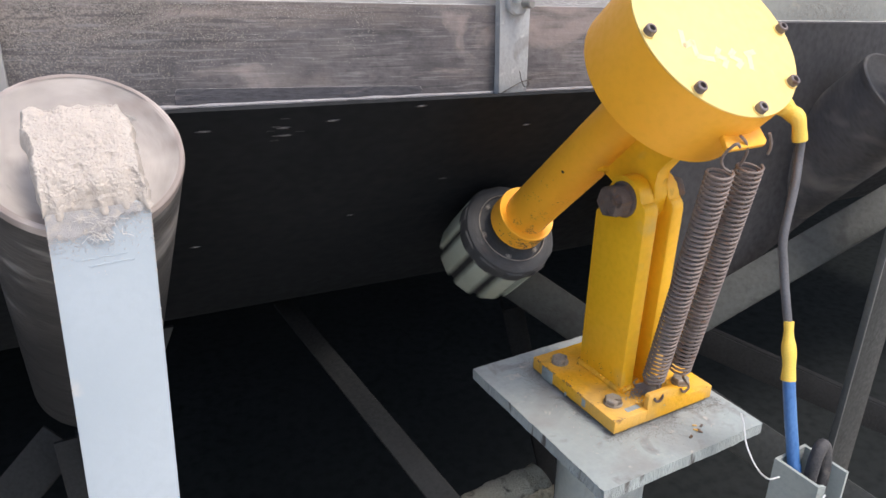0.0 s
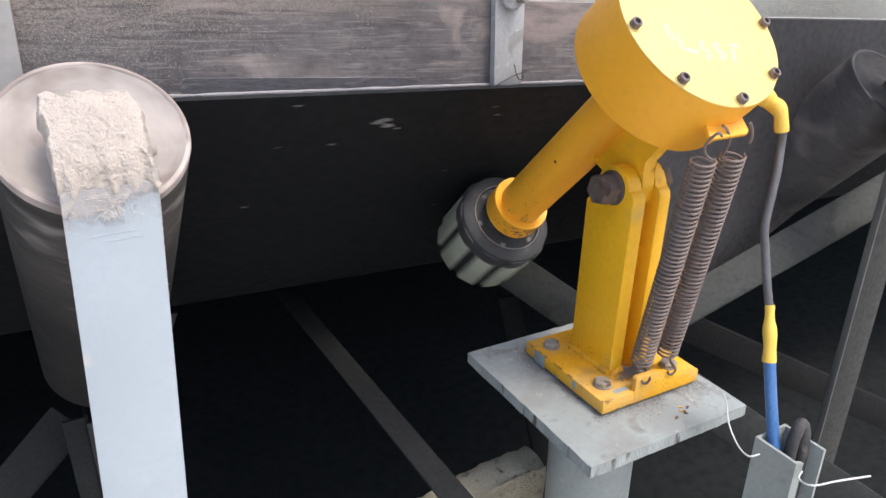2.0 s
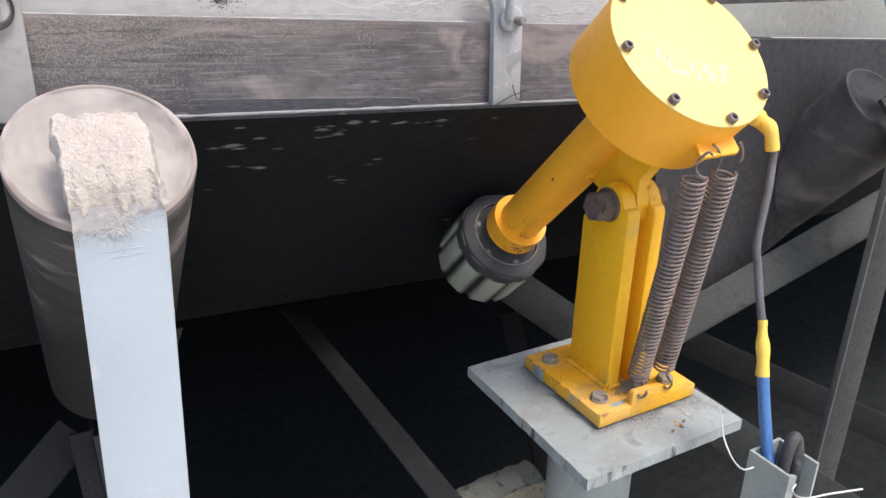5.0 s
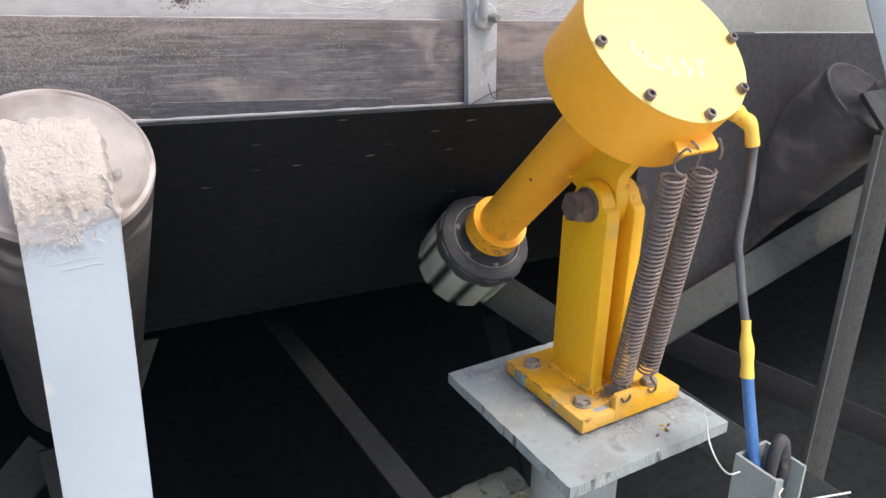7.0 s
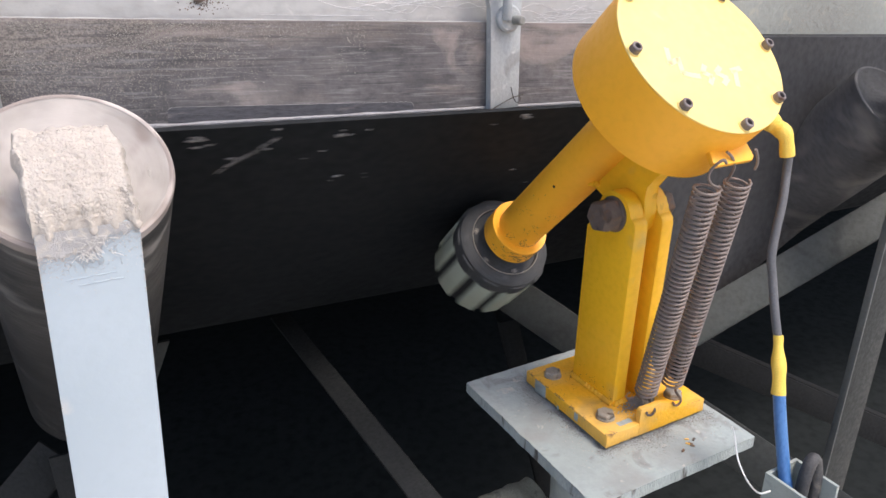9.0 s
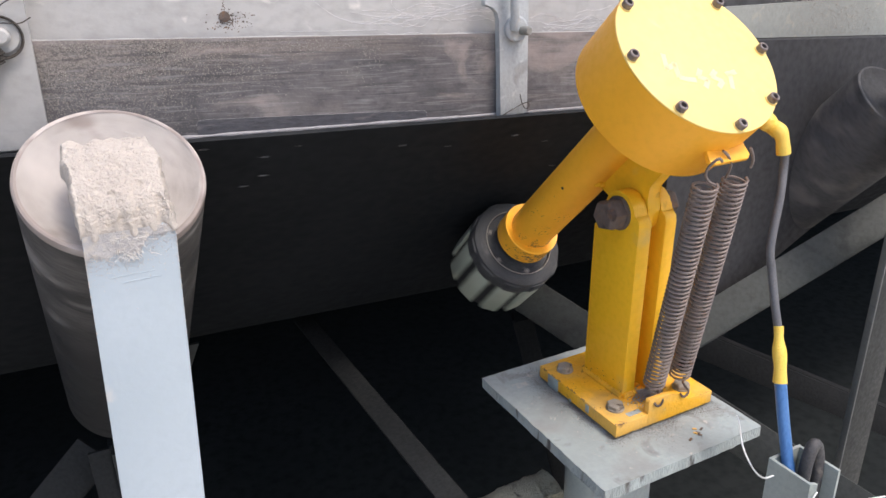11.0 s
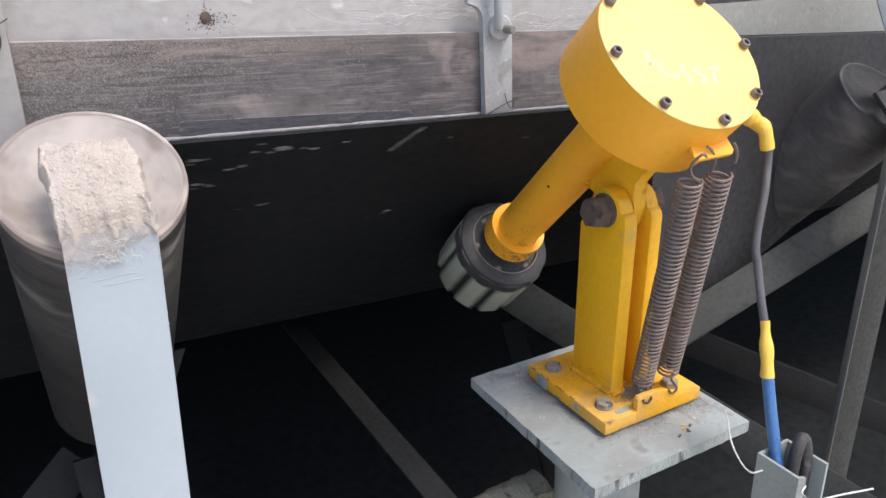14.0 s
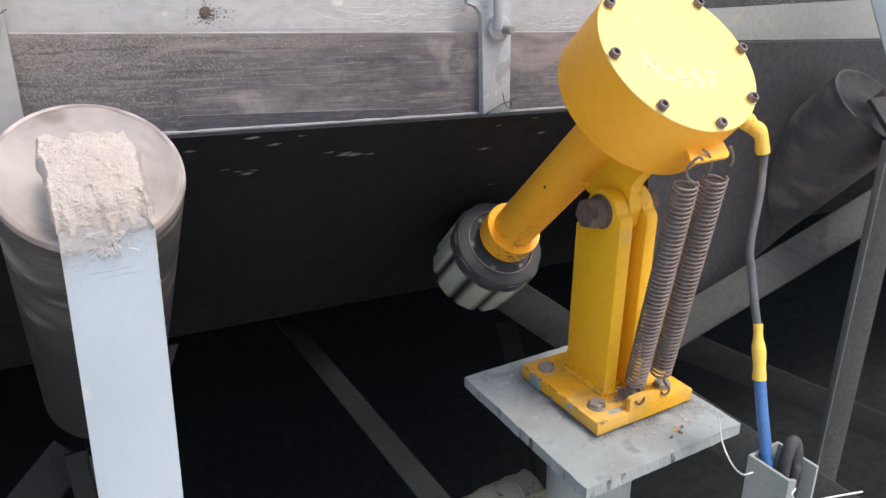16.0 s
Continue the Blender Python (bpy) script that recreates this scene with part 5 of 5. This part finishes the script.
def trestle():
    to_eye = (-0.75, -0.55, 0.35)
    # these bars' colours already hold the shade under the conveyor
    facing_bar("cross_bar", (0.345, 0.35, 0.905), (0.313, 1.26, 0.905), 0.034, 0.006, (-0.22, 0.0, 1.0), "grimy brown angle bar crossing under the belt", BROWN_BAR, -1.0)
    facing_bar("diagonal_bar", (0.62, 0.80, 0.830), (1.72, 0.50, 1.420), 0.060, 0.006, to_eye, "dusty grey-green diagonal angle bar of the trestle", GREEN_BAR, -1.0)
    facing_bar("diagonal_bar", (1.00, 1.03, 0.83), (1.70, 0.52, 0.47), 0.058, 0.006, to_eye, "grimy diagonal angle bar of the trestle", SHADE_BAR)
    facing_bar("diagonal_bar", (0.588, 0.968, 1.063), (1.85, -0.91, 0.02), 0.067, 0.006, to_eye, "sooty grey-green long diagonal bar of the trestle", GREEN_DIM, -1.0)
    facing_bar("post_bar", (0.90, 0.93, 0.0), (0.650, 0.93, 0.955), 0.036, 0.006, (-0.5, -1, 0.0), "sooty slanting upright of the trestle", SHADE_BAR)
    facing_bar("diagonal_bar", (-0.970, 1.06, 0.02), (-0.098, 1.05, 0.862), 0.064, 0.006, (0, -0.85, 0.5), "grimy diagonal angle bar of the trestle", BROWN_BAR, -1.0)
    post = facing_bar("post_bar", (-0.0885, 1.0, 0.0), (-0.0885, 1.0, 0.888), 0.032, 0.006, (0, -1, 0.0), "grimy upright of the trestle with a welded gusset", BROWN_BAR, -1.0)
    # lighter tone than the post, for its lit side
    part("lip", box(bmesh.new(), -0.0722, -0.0610, 0.993, 0.999, 0.0, 0.880, 0.001), GREEN_DIM, post)
    part("gusset", prism(bmesh.new(), [(-0.055, 0.936), (0.100, 0.932), (0.040, 0.800), (-0.055, 0.700)], "y", 1.196, 1.204), GREEN_DIM, post, smooth=False)
    facing_bar("brace_bar", (1.05, 0.60, 1.56), (1.27, 0.60, 1.28), 0.030, 0.005, to_eye, "pale painted brace bar beside the band", PALEBLUE)


def wool_ridge(x):
    """Height of the lagging's upper edge."""
    t = max(0.0, min(1.0, (x - 0.22) / 0.28))
    return 0.770 + 0.068 * math.sin(t * math.pi / 2)


def wool():
    """A felted slab of lagging that leans on the post, with a ragged upper edge."""
    f = thing("mineral_wool", 0.42, 0.64, 0.72, "matted grey-brown mineral wool lagging leaning on the post", "insulation")
    bm = bmesh.new()
    cols = []
    for i in range(61):
        x = 0.20 + 0.325 * i / 60
        top = wool_ridge(x) + 0.004 * noise.noise((x * 60, 0, 0)) + 0.002 * noise.noise((x * 210, 3, 0))
        col = []
        for k in range(34):
            t = k / 33
            if t < 0.7:
                z, y = 0.0 + top * (t / 0.7) ** 0.35, 0.628
            else:
                a = (t - 0.7) / 0.3 * math.pi
                z, y = top - 0.012 + 0.014 * math.sin(a), 0.628 + 0.03 * (1 - math.cos(a))
            d = 0.004 * noise.noise((x * 50, z * 50, 0)) + 0.0025 * noise.noise((x * 150, z * 150, 2)) + 0.0012 * noise.noise((x * 420, z * 420, 5))
            col.append(bm.verts.new((x, y - d + 0.16 * max(0, 0.36 - x), z)))
        cols.append(col)
    for c0, c1 in zip(cols, cols[1:]):
        for k in range(33):
            bm.faces.new((c0[k], c1[k], c1[k + 1], c0[k + 1]))
    part("slab", bm, FELT, f)
    rnd = random.Random(31)
    verts_bm = bmesh.new()
    for i in range(900):
        x = rnd.uniform(0.2, 0.503)
        z = wool_ridge(x) - abs(rnd.gauss(0, 0.03)) + 0.001
        o = Vector((x, 0.626 + 0.16 * max(0, 0.36 - x), z))
        e = o + Vector((rnd.gauss(0, 0.008), rnd.uniform(-0.004, 0.002), rnd.gauss(0.002, 0.006)))
        sweep(verts_bm, [o, (o + e) / 2 + Vector((0, -0.0015, 0.001)), e], 0.0004, 3)
    tagged(part("fibre", verts_bm, FELT, f, "loose matted fibres"), kind="stuff")


setting()
skirt()
clamp(0.5295, 0.0455, 1.75, 1.402, 0.0, False)
clamp(-0.069, 0.052, 1.75, 1.404, 2.0, True)
BELT_THING = belt()
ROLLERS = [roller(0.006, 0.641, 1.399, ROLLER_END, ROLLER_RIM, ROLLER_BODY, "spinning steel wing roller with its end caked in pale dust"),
           roller(1.19, 0.641, 1.399 + DROP * 1.178, ROLLER_DIM, ROLLER_SHADED, ROLLER_SHADED, "spinning steel wing roller, the shade put into its dark colour")]
bracket(0.009, PALEBLUE, True, 0.062)
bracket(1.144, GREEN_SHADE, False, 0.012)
dust_pile()
mount_post()
SENSOR = sensor()
WHEEL = wheel(SENSOR)
cable()
trestle()
wool()


def motions():
    base = BELT_THING.location.copy()
    walk(BELT_THING, [(t / 2, pose(base.x + SPEED * t / 2, base.y, base.z + DROP * SPEED * t / 2)) for t in range(33)])
    for r, m0, radius in ((ROLLERS[0], ROLLERS[0].matrix_basis.copy(), 0.083), (ROLLERS[1], ROLLERS[1].matrix_basis.copy(), 0.083),
                          (WHEEL, Matrix.Translation(C + G * WHEEL_D - ORIGIN[name_of(SENSOR)]) @ AXIS, 0.077)):
        step = 0.0667
        turn = -math.degrees(SPEED / radius) * step
        walk(r, [(k * step, m0 @ pose(0, 0, 0, 0, 0, turn * k)) for k in range(241)])


motions()
